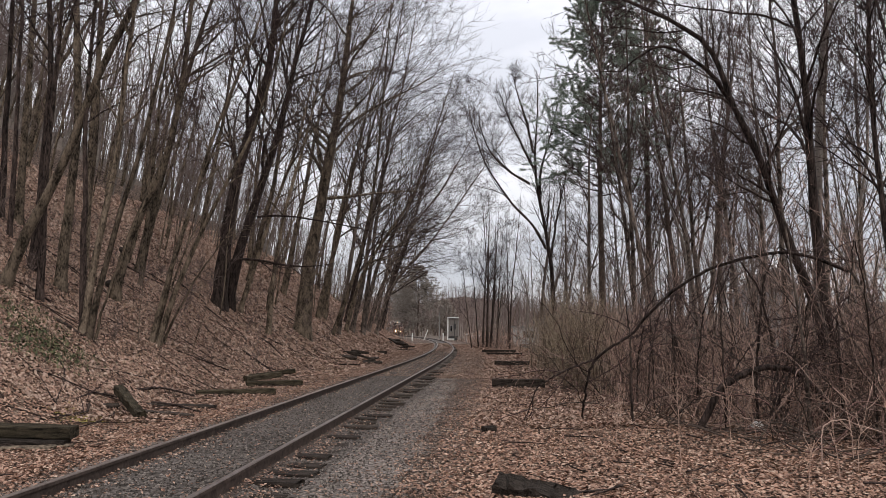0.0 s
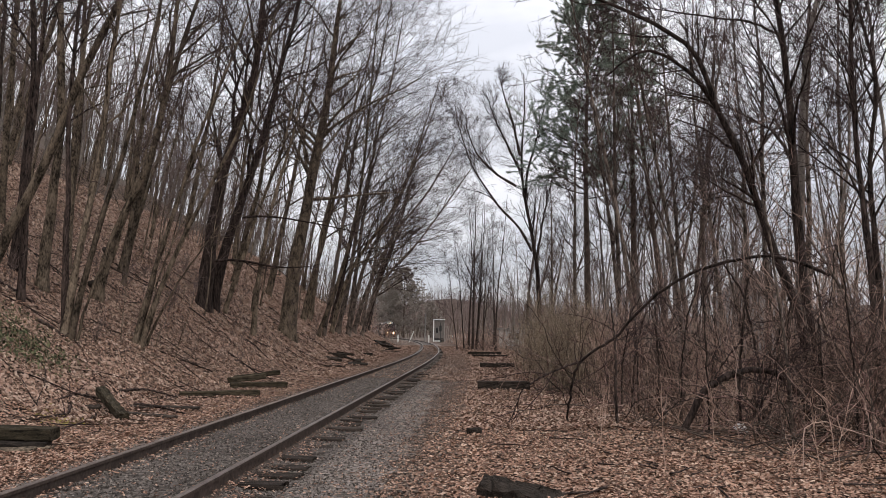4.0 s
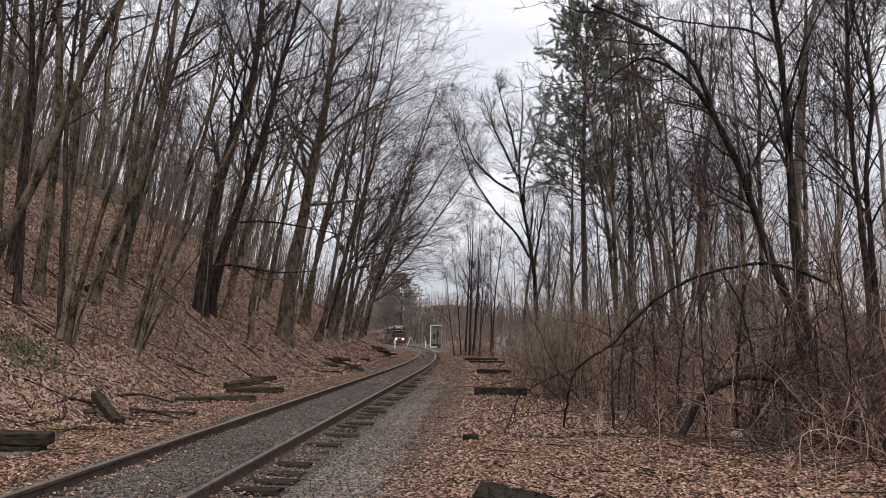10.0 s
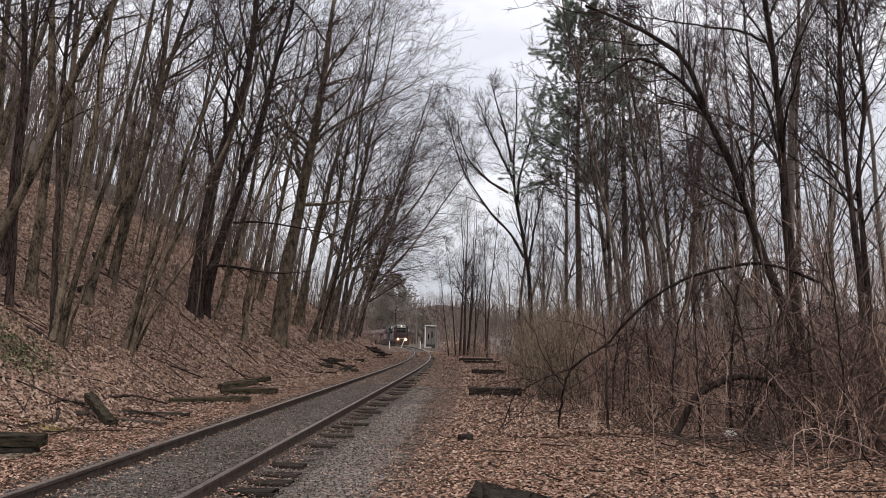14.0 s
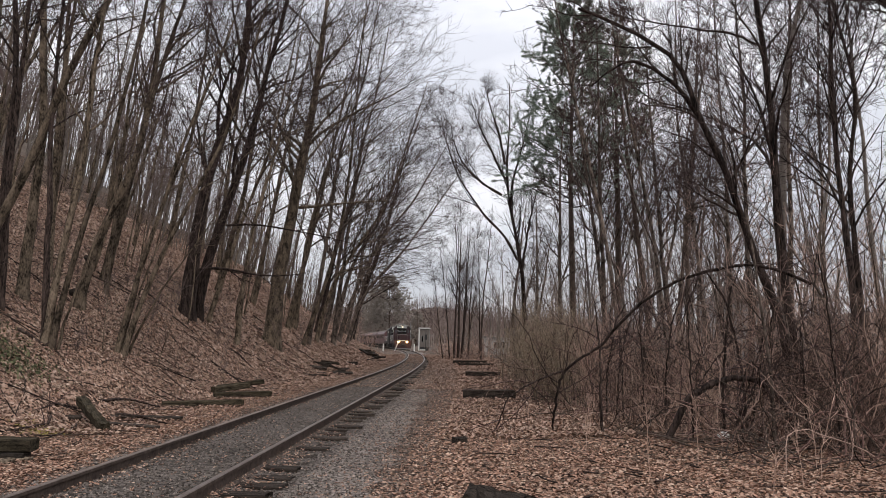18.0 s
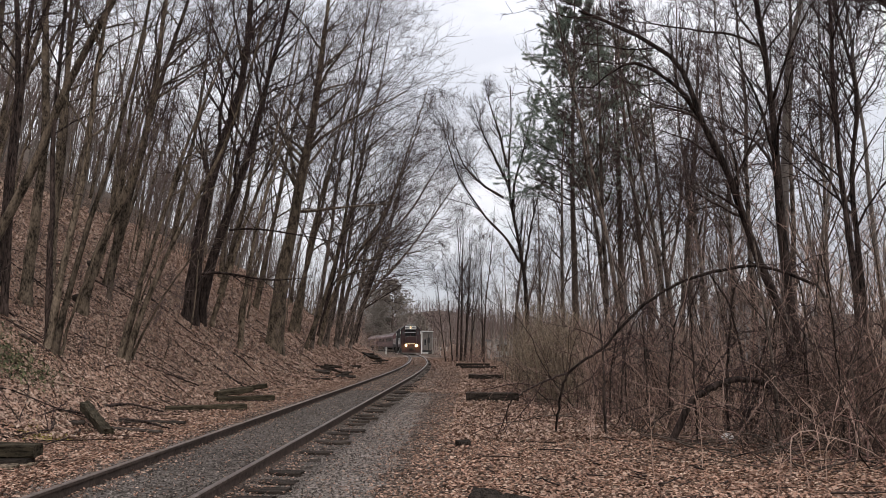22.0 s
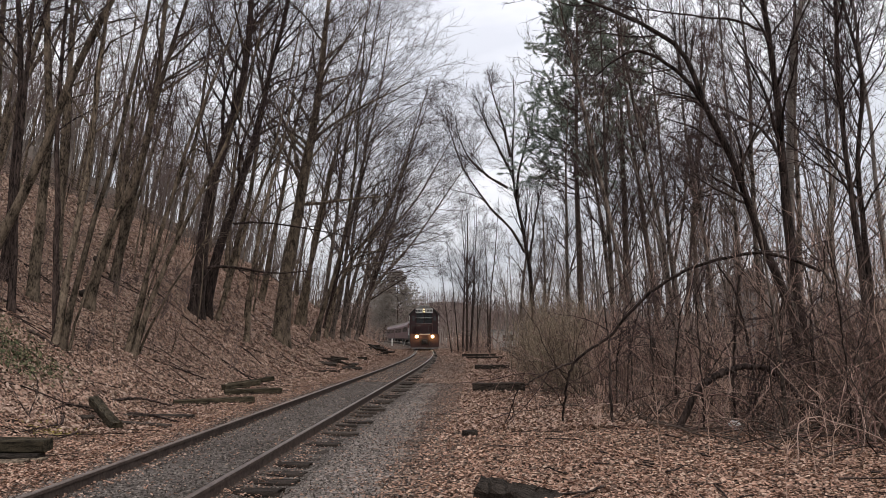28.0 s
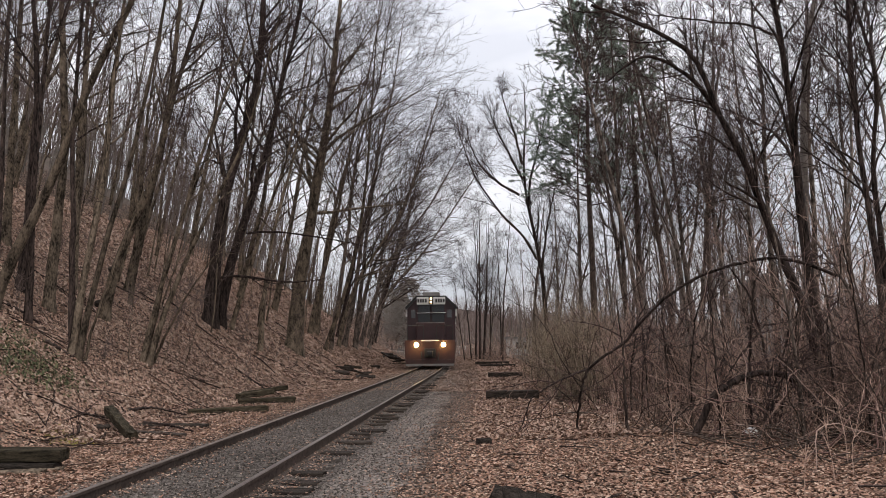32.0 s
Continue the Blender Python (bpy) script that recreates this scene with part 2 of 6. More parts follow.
WHITE = shader("off_white_paint", (0.5, 0.5, 0.48), (0.72, 0.72, 0.7), 3, 0.6, 0.05, vary=0.05)
COACH = shader("faded_maroon_coach_paint", (0.0912, 0.0459, 0.0459), (0.144, 0.0765, 0.0756), 2, 0.5, 0.05, vary=0.1)
# Grey base colour paints the sky's brightness onto the small cab panes.
SKY_TINT_GLASS = shader("sky_tinted_cab_glass", (0.05, 0.05, 0.055), (0.09, 0.09, 0.095), 1, 0.2, 0.0, vary=0.0)
GLASS = shader("dark_window_glass", (0.006, 0.007, 0.008), (0.012, 0.013, 0.015), 1, 0.22, 0.0, vary=0.0)
LAMP_WARM = glowing("lit_warm_lamp", (1.0, 0.62, 0.22), 120.0)
LAMP_WHITE = glowing("lit_headlamp", (1.0, 0.74, 0.38), 2.4)
INK = shader("black_lettering", (0.01, 0.01, 0.01), (0.02, 0.02, 0.02), 3, 0.6, 0.0, vary=0.0)
CONCRETE = shader("pale_concrete", (0.34, 0.33, 0.31), (0.5, 0.49, 0.47), 3, 0.9, 0.2, vary=0.1)
ROOF = shader("dark_shingle_roof", (0.08, 0.066, 0.06), (0.17, 0.14, 0.128), 3, 0.9, 0.2, vary=0.1)
HUT_GREY = shader("weathered_grey_brown_board", (0.1, 0.09, 0.083), (0.2, 0.178, 0.163), 3, 0.85, 0.2, vary=0.05)
SIDING = shader("grey_siding", (0.26, 0.25, 0.245), (0.4, 0.385, 0.38), 3, 0.8, 0.1, vary=0.1)
PLASTIC = shader("white_crumpled_plastic", (0.6, 0.6, 0.6), (0.8, 0.8, 0.78), 14, 0.4, 0.8, vary=0.0)
# Far ground: distance haze is put into this flat grey-brown colour.
WOODS = shader("haze_tinted_woods", (0.06, 0.048, 0.04), (0.15, 0.118, 0.096), 0.12, 0.95, 0.6, (1, 1, 1), fine=1.5, vary=0.0, depth=0.5)


# ---- building helpers ----
def part(name, bm, material, parent=None, label=""):
    """Links a bmesh as one mesh object under a thing or a part."""
    me = bpy.data.meshes.new(name)
    bm.to_mesh(me)
    bm.free()
    me.materials.append(material)
    ob = new(name, me)
    ob.parent = parent
    return tagged(ob, label)


def thing(name, m, label, category, group="", kind=""):
    ob = new(name)
    ob.empty_display_size = 0.2
    ob.matrix_basis = m
    return tagged(ob, label, category, group, kind)


def box(bm, x0, x1, y0, y1, z0, z1, bevel=0.0):
    made = bmesh.ops.create_cube(bm, size=1.0)["verts"]
    bmesh.ops.scale(bm, vec=(x1 - x0, y1 - y0, z1 - z0), verts=made)
    bmesh.ops.translate(bm, vec=((x0 + x1) / 2, (y0 + y1) / 2, (z0 + z1) / 2), verts=made)
    if bevel:
        edges = list({e for v in made for e in v.link_edges})
        bmesh.ops.bevel(bm, geom=edges, offset=bevel, segments=2, affect="EDGES", profile=0.5)
    return bm


def boxed(*a, bevel=0.0):
    return box(bmesh.new(), *a, bevel=bevel)


def rod(bm, a, b, r, r2=None, sides=8):
    a, b = Vector(a), Vector(b)
    m = Matrix.Translation((a + b) / 2) @ (b - a).to_track_quat("Z", "Y").to_matrix().to_4x4()
    bmesh.ops.create_cone(bm, cap_ends=True, segments=sides, radius1=r, radius2=r if r2 is None else r2, depth=(b - a).length, matrix=m)
    return bm


def prism(points, y0, y1):
    """A solid with the outline of (x, z) points, from y0 to y1."""
    bm = bmesh.new()
    front = [bm.verts.new((x, y0, z)) for x, z in points]
    back = [bm.verts.new((x, y1, z)) for x, z in points]
    bm.faces.new(front)
    bm.faces.new(back[::-1])
    for i in range(len(points)):
        j = (i + 1) % len(points)
        bm.faces.new((front[j], front[i], back[i], back[j]))
    bmesh.ops.recalc_face_normals(bm, faces=bm.faces)
    return bm


def mesh_from(name, verts, loops, starts, totals, material, smooth=True):
    me = bpy.data.meshes.new(name)
    me.vertices.add(len(verts))
    me.vertices.foreach_set("co", np.ascontiguousarray(verts, dtype=np.float32).ravel())
    me.loops.add(len(loops))
    me.loops.foreach_set("vertex_index", np.ascontiguousarray(loops, dtype=np.int32))
    me.polygons.add(len(starts))
    me.polygons.foreach_set("loop_start", np.ascontiguousarray(starts, dtype=np.int32))
    me.polygons.foreach_set("use_smooth", np.full(len(starts), smooth))
    me.update(calc_edges=True)
    me.materials.append(material)
    return me


def faces_mesh(name, verts, faces, material, smooth=True):
    """verts (n, 3), faces (m, k) with k corners each."""
    faces = np.asarray(faces)
    k = faces.shape[1]
    return mesh_from(name, verts, faces.ravel(), np.arange(len(faces)) * k, None, material, smooth)


def tubes(name, batches, material, rough=0.0):
    """One mesh of many tapered, bent tubes: batches of (points (b, n, 3), radii (b, n), sides)."""
    allv, loops, starts, base, at = [], [], [], 0, 0
    for p, r, k in batches:
        b, n, _ = p.shape
        tan = np.gradient(p, axis=1)
        tan /= np.linalg.norm(tan, axis=2, keepdims=True) + 1e-9
        mean = tan.mean(axis=1)
        ref = np.where(np.abs(mean[:, 2:3]) > 0.8, [[1.0, 0.0, 0.0]], [[0.0, 0.0, 1.0]])[:, None, :]
        u = np.cross(tan, ref)
        u /= np.linalg.norm(u, axis=2, keepdims=True) + 1e-9
        v = np.cross(tan, u)
        a = np.arange(k) * (2 * math.pi / k)
        ring = u[:, :, None, :] * np.cos(a)[:, None] + v[:, :, None, :] * np.sin(a)[:, None]
        swell = np.random.default_rng(b * 7 + n).normal(1.0, rough, (b, n, k, 1)) if rough else 1.0
        ring = p[:, :, None, :] + ring * r[:, :, None, None] * swell
        allv.append(ring.reshape(-1, 3))
        i = np.arange(k)
        j = (i + 1) % k
        level = np.arange(n - 1)[:, None] * k
        quad = np.stack([level + i, level + j, level + j + k, level + i + k], axis=-1).reshape(-1, 4)
        q = (quad[None] + (base + np.arange(b) * n * k)[:, None, None]).reshape(-1, 4)
        loops.append(q.ravel())
        starts.append(at + np.arange(len(q)) * 4)
        base += b * n * k
        at += len(q) * 4
    return mesh_from(name, np.concatenate(allv), np.concatenate(loops), np.concatenate(starts), None, material)


def spikes(name, p, d, r, material):
    """One mesh of straight three-sided twigs: feet p, ways d, foot radii r."""
    u = np.cross(d, np.where(np.abs(d[:, 2:3]) > 0.8 * np.linalg.norm(d, axis=1, keepdims=True), [[1.0, 0, 0]], [[0, 0, 1.0]]))
    u /= np.linalg.norm(u, axis=1, keepdims=True) + 1e-9
    v = np.cross(d, u)
    v /= np.linalg.norm(v, axis=1, keepdims=True) + 1e-9
    ring = [p + r[:, None] * (u * math.cos(a) + v * math.sin(a)) for a in (0, 2.0944, 4.18879)]
    verts = np.stack([*ring, p + d], axis=1).reshape(-1, 3)
    q = np.array([[0, 1, 3], [1, 2, 3], [2, 0, 3]])
    faces = (q[None] + (np.arange(len(p)) * 4)[:, None, None]).reshape(-1, 3)
    return faces_mesh(name, verts, faces, material)


def unit(v):
    return v / (np.linalg.norm(v, axis=-1, keepdims=True) + 1e-9)


def grow(rng, p, d, length, n, wiggle, lift, pull=(0, 0, 0)):
    """Bent lines from feet p along d: (b, n, 3)."""
    out = [p]
    step = (length / (n - 1))[:, None]
    d = unit(d)
    for _ in range(n - 1):
        out.append(out[-1] + d * step)
        d = unit(d + rng.normal(0, wiggle, d.shape) + np.array([0, 0, lift]) + np.array(pull))
    return np.stack(out, axis=1)


def sprout(rng, p, r, per, s0, s1, angle, spread=0.25):
    """Feet, ways, foot radii and mothers' lengths for per children on each line of p."""
    b, n, _ = p.shape
    who = np.repeat(np.arange(b), per)
    s = rng.uniform(s0, s1, len(who))
    f = s * (n - 1)
    i = np.minimum(f.astype(int), n - 2)
    w = (f - i)[:, None]
    foot = p[who, i] * (1 - w) + p[who, i + 1] * w
    tan = unit(p[who, i + 1] - p[who, i])
    rad = r[who, i] * (1 - w[:, 0]) + r[who, i + 1] * w[:, 0]
    side = unit(np.cross(tan, rng.normal(0, 1, tan.shape)))
    a = angle * rng.uniform(1 - spread, 1 + spread, len(who))[:, None]
    way = tan * np.cos(a) + side * np.sin(a)
    length = np.linalg.norm(np.diff(p, axis=1), axis=2).sum(axis=1)[who]
    return foot, way, rad, length, s


def taper(r0, n, tip=0.35):
    return r0[:, None] * np.linspace(1, tip, n)[None, :]


# ---- the lie of the land ----
def centre(y):
    """x of the track's middle: straight, then a left-hand curve, then straight again."""
    y = np.asarray(y, dtype=float)
    bend = -1.11 + 0.073 * (y - 30) - (y - 30) ** 2 / 1040
    wide = 0.267 + 0.0057 * (y - 65) - 0.00062 * (y - 65) ** 2
    return np.where(y < 30, -3.3 + 0.073 * y, np.where(y < 65, bend, np.where(y < 200, wide, -10.263 - 0.1617 * (y - 200))))


def ground_z(x, y):
    """Height of the ground: a flat track bed, a steep wooded bank beyond its far side, low hills far off."""
    x, y = np.asarray(x, dtype=float), np.asarray(y, dtype=float)
    u = x - centre(y)
    d = np.maximum(-3.4 - u, 0)
    h = 0.68 * d * d / (d + 1.0)
    h = np.where(h > 9.5, 9.5 + (h - 9.5) * 0.8, h)
    h = np.minimum(h, 48)
    h = h * np.clip(1 - (y - 70) / 90, 0.3, 1)
    rough = 0.10 * np.sin(x * 0.9 + 1.3 * np.sin(y * 0.35)) * np.sin(y * 0.7 + 0.8) + 0.05 * np.sin(x * 2.3 + y * 1.1) * np.sin(y * 1.9 - x * 0.7)
    h = h + rough * np.clip(d / 2, 0, 1)
    right = np.clip((u - 2.6) / 3, 0, 1)
    h = h + right * (0.03 * np.sin(x * 1.7 + 2 * np.sin(y * 0.6)) + 0.025 * np.sin(y * 2.1 + x * 0.8))
    h = h + 0.06 * np.clip((u + 2.0) / 0.5, 0, 1) * np.clip((1.0 - u) / 0.3, 0, 1)
    hill = np.clip((y - 260) / 350, 0, 1) ** 1.5 * (26 + 8 * np.sin(x * 0.011) + 5 * np.sin(x * 0.023 + 1)) * np.clip(1 - (x - 20) / 150, 0.3, 1)
    side = np.clip((x - 150) / 300, 0, 1) ** 1.5 * 34
    return h + hill + side


def steps(*runs):
    """Grid lines: runs of (from, to, spacing)."""
    out = []
    for a, b, s in runs:
        out.extend(np.arange(a, b - 1e-6, s))
    out.append(runs[-1][1])
    return np.array(out)


def build_ground():
    gx = steps((-700, -80, 40), (-80, -26, 3), (-26, -8, 0.4), (-8, 8, 0.16), (8, 24, 0.5), (24, 80, 4), (80, 700, 40))
    gy = steps((-60, 0, 6), (0, 3, 0.5), (3, 22, 0.16), (22, 60, 0.4), (60, 130, 1.0), (130, 300, 8), (300, 1200, 40))
    xx, yy = np.meshgrid(gx, gy)
    verts = np.stack([xx.ravel(), yy.ravel(), ground_z(xx, yy).ravel()], axis=1)
    w = len(gx)
    i = (np.arange(len(gy) - 1)[:, None] * w + np.arange(w - 1)[None, :]).ravel()
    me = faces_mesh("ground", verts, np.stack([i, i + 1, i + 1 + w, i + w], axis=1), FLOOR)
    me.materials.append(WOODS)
    # far off and high on the bank, the haze-coloured material takes over
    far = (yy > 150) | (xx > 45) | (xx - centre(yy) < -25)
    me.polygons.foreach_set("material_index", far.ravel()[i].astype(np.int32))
    u = (xx - centre(yy)).ravel()
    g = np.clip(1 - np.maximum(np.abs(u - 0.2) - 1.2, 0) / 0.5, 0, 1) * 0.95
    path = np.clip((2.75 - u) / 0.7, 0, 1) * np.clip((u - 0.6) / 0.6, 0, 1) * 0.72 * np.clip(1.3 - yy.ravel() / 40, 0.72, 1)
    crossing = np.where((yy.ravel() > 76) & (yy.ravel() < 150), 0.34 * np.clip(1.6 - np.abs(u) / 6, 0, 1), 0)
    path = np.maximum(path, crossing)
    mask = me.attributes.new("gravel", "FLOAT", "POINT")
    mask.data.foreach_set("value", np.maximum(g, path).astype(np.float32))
    return tagged(new("ground", me), "leaf-covered ground rising to a wooded bank beside the track", "ground", kind="structure")


build_ground()


# ---- the track ----
def along(u, z, ys):
    """Points at the sideways distance u from the track's middle."""
    c = centre(ys)
    slope = np.gradient(c, ys)
    k = np.sqrt(1 + slope ** 2)
    return np.stack([c + u / k, ys - u * slope / k, np.full_like(ys, z)], axis=1)


def swept(name, outline, side, ys, material, parent):
    """A rail: the outline of (u, z) points carried along the track."""
    lines = [along(side + u, z, ys) for u, z in outline]
    k, n = len(lines), len(ys)
    verts = np.stack(lines, axis=1).reshape(-1, 3)
    i = np.arange(k)
    lev = np.arange(n - 1)[:, None] * k
    quads = np.stack([lev + i, lev + (i + 1) % k, lev + (i + 1) % k + k, lev + i + k], axis=-1).reshape(-1, 4)
    ob = new(name, faces_mesh(name, verts, quads, material, smooth=False))
    ob.parent = parent
    return ob


def build_track():
    track = thing("railway_track", pose(0, 0, 0), "single railway track with rusty rails on old wooden ties", "railway track", kind="structure")
    ys = steps((-12, 20, 2), (20, 140, 2.5), (140, 330, 6))
    web = [(-0.07, 0.03), (0.07, 0.03), (0.07, 0.042), (0.012, 0.06), (0.012, 0.155), (0.034, 0.165), (0.034, 0.192), (-0.034, 0.192), (-0.034, 0.165), (-0.012, 0.155), (-0.012, 0.06), (-0.07, 0.042)]
    top = [(-0.03, 0.19), (0.03, 0.19), (0.03, 0.198), (0.022, 0.203), (-0.022, 0.203), (-0.03, 0.198)]
    for side in (-0.752, 0.752):
        rail = swept("rail", web, side, ys, RAIL_SIDE, track)
        swept("rail_head", top, side, ys, RAIL_TOP, rail)
    rng = np.random.default_rng(4)
    shapes = []
    for s in range(6):
        me_bm = boxed(-1.3, 1.3, -0.115, 0.115, -0.15, 0.05, bevel=0.012)
        for v in me_bm.verts:
            v.co.x += rng.normal(0, 0.02)
            v.co.y += rng.normal(0, 0.006)
            v.co.z += rng.normal(0, 0.004)
        me = bpy.data.meshes.new("tie")
        me_bm.to_mesh(me)
        me_bm.free()
        me.materials.append(TIE)
        shapes.append(me)
    y = -9.0
    while y < 72:
        tie = new("tie", shapes[int(rng.integers(6))])
        tie.parent = track
        slope = float((centre(y + 0.5) - centre(y - 0.5)))
        tie.matrix_basis = pose(float(centre(y)) + rng.normal(0, 0.05), y, -0.045 * (rng.uniform(0, 1) < (0.15 if y < 26 else 0.7)) + rng.normal(-0.006, 0.008), 0, rng.normal(0, 0.25), math.degrees(-math.atan(slope)) + rng.normal(0, 0.8))
        y += 0.53 + rng.normal(0, 0.02)


build_track()


# ---- trees ----
def through_points(rng, path, height, n, start=None):
    """A stem led through (x, z) points above its foot and on to its full height."""
    pts = [start] if start else [(0.0, -0.4), (0.0, 0.0)]
    pts = np.array(pts + list(path), dtype=float)
    if not start and pts[-1, 1] < height:
        slope = (pts[-1, 0] - pts[-3, 0]) / (pts[-1, 1] - pts[-3, 1])
        pts = np.concatenate([pts, [(pts[-1, 0] + slope * 0.7 * (height - pts[-1, 1]), height)]])
    run = np.concatenate([[0], np.cumsum(np.hypot(*np.diff(pts, axis=0).T))])
    k = np.linspace(0, run[-1], n)
    line = np.stack([np.interp(k, run, pts[:, 0]), np.zeros(n), np.interp(k, run, pts[:, 1])], axis=1)
    for _ in range(2):
        line[1:-1] = (line[:-2] + 2 * line[1:-1] + line[2:]) / 4
    line[:, :2] += np.cumsum(rng.normal(0, 0.018, (n, 2)), axis=0)
    return line


def bare_tree(seed, height, radius, lean=(0.0, 0.0), bark=BARK, limbs=16, first=0.3, angle=0.85, reach=0.30, pull=(0, 0, 0), full=(5, 4, 3), fork=0, lift=0.06, bend=0.022, up=0.006, path=None, bough=None, fine=1.0, slim=0.38, on_bough=5):
    """A leafless tree with its foot at the origin: stems, limbs, and the fine wood on them, as (points, radii)."""
    rng = np.random.default_rng(seed)
    foot = np.array([[-lean[0] * 0.4, -lean[1] * 0.4, -0.4]])
    way = np.array([[lean[0], lean[1], 1.0]])
    n = 22
    trunk = through_points(rng, path, height, n)[None] if path else grow(rng, foot, way, np.array([height + 0.4]), n, bend, up)
    s = np.linspace(0, 1, n)
    tr = (radius * (1 - 0.86 * s ** 0.9) * (1 + 0.6 * np.exp(-s * 24)) * rng.uniform(0.94, 1.06, n))[None]
    stems, srad = [trunk], [tr]
    boughs = []
    for way_of in bough or ():
        side = through_points(rng, way_of[1:], way_of[-1][1] * 1.02, n, way_of[0])[None]
        boughs.append(side)
    for _ in range(fork):
        f, w, r0, _, at = sprout(rng, trunk, tr, 1, 0.06, 0.34, 0.22)
        stem = grow(rng, f, w, height * (1 - at) * rng.uniform(0.8, 1.0), n, bend, 0.02)
        stems.append(stem)
        srad.append(r0[:, None] * 0.75 * (1 - 0.88 * s)[None])
    lead, lrad = np.concatenate(stems), np.concatenate(srad)
    f, w, r0, l0, at = sprout(rng, lead, lrad, max(4, round(limbs / (1 + 0.6 * fork))), first, 0.98, angle)
    l1 = height * reach * (1.25 - at) * rng.uniform(0.6, 1.2, len(at))
    if boughs:
        side, sider = np.concatenate(boughs), np.repeat(np.linspace(slim, slim * 0.26, n)[None] * radius, len(boughs), axis=0)
        fb, wb, rb, lb, ab = sprout(rng, side, sider, on_bough, 0.25, 1.0, angle * 0.8)
        lead, lrad = np.concatenate([lead, side]), np.concatenate([lrad, sider])
        f, w, r0, l1 = np.concatenate([f, fb]), np.concatenate([w, wb]), np.concatenate([r0, rb]), np.concatenate([l1, lb * rng.uniform(0.2, 0.45, len(lb)) * (1.4 - ab)])
    p1 = grow(rng, f, w, l1, 7, 0.13, lift, pull)
    r1 = taper(np.clip(r0 * 0.5, 0.011, 0.09), 7, 0.2)
    f, w, r0, l0, at = sprout(rng, p1, r1, full[0], 0.15, 0.98, 0.7)
    p2 = grow(rng, f, w, l0 * (0.75 - 0.35 * at), 5, 0.13, lift, pull)
    r2 = taper(np.clip(r0 * 0.6, 0.008 * fine, 0.04), 5, 0.3)
    f, w, r0, l0, at = sprout(rng, p2, r2, full[1], 0.15, 1.0, 0.65)
    p3 = grow(rng, f, w, np.clip(l0 * 0.6, 0.35, 1.6), 3, 0.15, lift)
    r3 = taper(np.clip(r0 * 0.7, 0.0055 * fine, 0.016 * fine), 3, 0.5)
    f, w, r0, l0, at = sprout(rng, p3, r3, full[2], 0.2, 1.0, 0.6)
    d4 = w * np.clip(l0 * 0.6, 0.25, 0.8)[:, None] + np.array([0, 0, 0.05])
    return dict(lead=lead, lrad=lrad, p1=p1, r1=r1, p2=p2, r2=r2, p3=p3, r3=r3, f=f, d=d4, bark=bark, thin=0.0055 * fine)


def crown_meshes(t, with_limbs):
    fine = [(t["p1"], t["r1"], 4)] if with_limbs else []
    return (tubes("crown", fine + [(t["p2"], t["r2"], 3)], t["bark"]), tubes("twig_spray", [(t["p3"], t["r3"], 3)], TWIG_RED if t["bark"] is BARK_RED else TWIG),
            spikes("fine_spray", t["f"], t["d"], np.full(len(t["f"]), t["thin"]), TWIG_RED if t["bark"] is BARK_RED else TWIG))


def crown(tree, meshes):
    for name, me in zip(("crown", "twig_spray", "fine_spray"), meshes):
        ob = tagged(new(name, me), kind="stuff")
        ob.parent = tree


def plant(t, m, label, group=""):
    """A near tree: every stem and limb is a part of its own."""
    tree = thing("bare_tree", m, label, "tree", group)
    for i in range(len(t["lead"])):
        name = "trunk" if i == 0 else "stem"
        new(name, tubes(name, [(t["lead"][i:i + 1], t["lrad"][i:i + 1], 10)], t["bark"], 0.07)).parent = tree
    for i in range(len(t["p1"])):
        new("limb", tubes("limb", [(t["p1"][i:i + 1], t["r1"][i:i + 1], 5)], t["bark"])).parent = tree
    crown(tree, crown_meshes(t, False))
    return tree


def shape_of(t):
    return tubes("trunk", [(t["lead"], t["lrad"], 7)], t["bark"]), crown_meshes(t, True)


def plant_shape(shape, m, label, group):
    """A further tree of a shape that several share."""
    tree = thing("bare_tree", m, label, "tree", group)
    new("trunk", shape[0]).parent = tree
    crown(tree, shape[1])
    return tree


def at_ground(x, y, rz=0.0, scale=1.0):
    return Matrix.LocRotScale((x, y, float(ground_z(x, y))), Euler((0, 0, radians(rz))), (scale, scale, scale))


SEED = [100]


def bank_tree(x, y, lean, radius, height=None, first=0.33, fork=0, limbs=14, bark=BARK, reach=0.27, pull=0.05, full=(5, 4, 3), fine=1.0, label="tall leafless tree leaning from the leafy bank over the track"):
    SEED[0] += 1
    rng = np.random.default_rng(SEED[0])
    tall = height or float(np.clip(14 + radius * 20, 12, 20)) * rng.uniform(0.9, 1.1)
    made = bare_tree(SEED[0], tall, radius, (lean, -0.03), bark, limbs, first, 0.8, reach, (pull, -0.01, 0), full, fork, fine=fine)
    return plant(made, at_ground(x, y), label, group="trees on the bank")


CLUMP = "clump of slim leafless stems leaning from the bank's foot"
THICK = "thick dark leafless tree leaning over the railway"
SPREAD = "spreading leafless tree with forked boughs against the open sky"


PLAIN = dict(limbs=13, first=0.36, reach=0.27, pull=(0.05, -0.01, 0))
SLIM = dict(limbs=7, first=0.5, reach=0.2, pull=(0.04, 0, 0), full=(3, 3, 2))
WIDE = dict(limbs=20, first=0.3, reach=0.36, pull=(0.085, -0.01, 0), full=(5, 4, 3), fine=1.0)
FAN = dict(limbs=27, first=0.22, reach=0.36, pull=(0.105, -0.01, 0.0), full=(5, 4, 3), fine=1.35, lift=0.045)


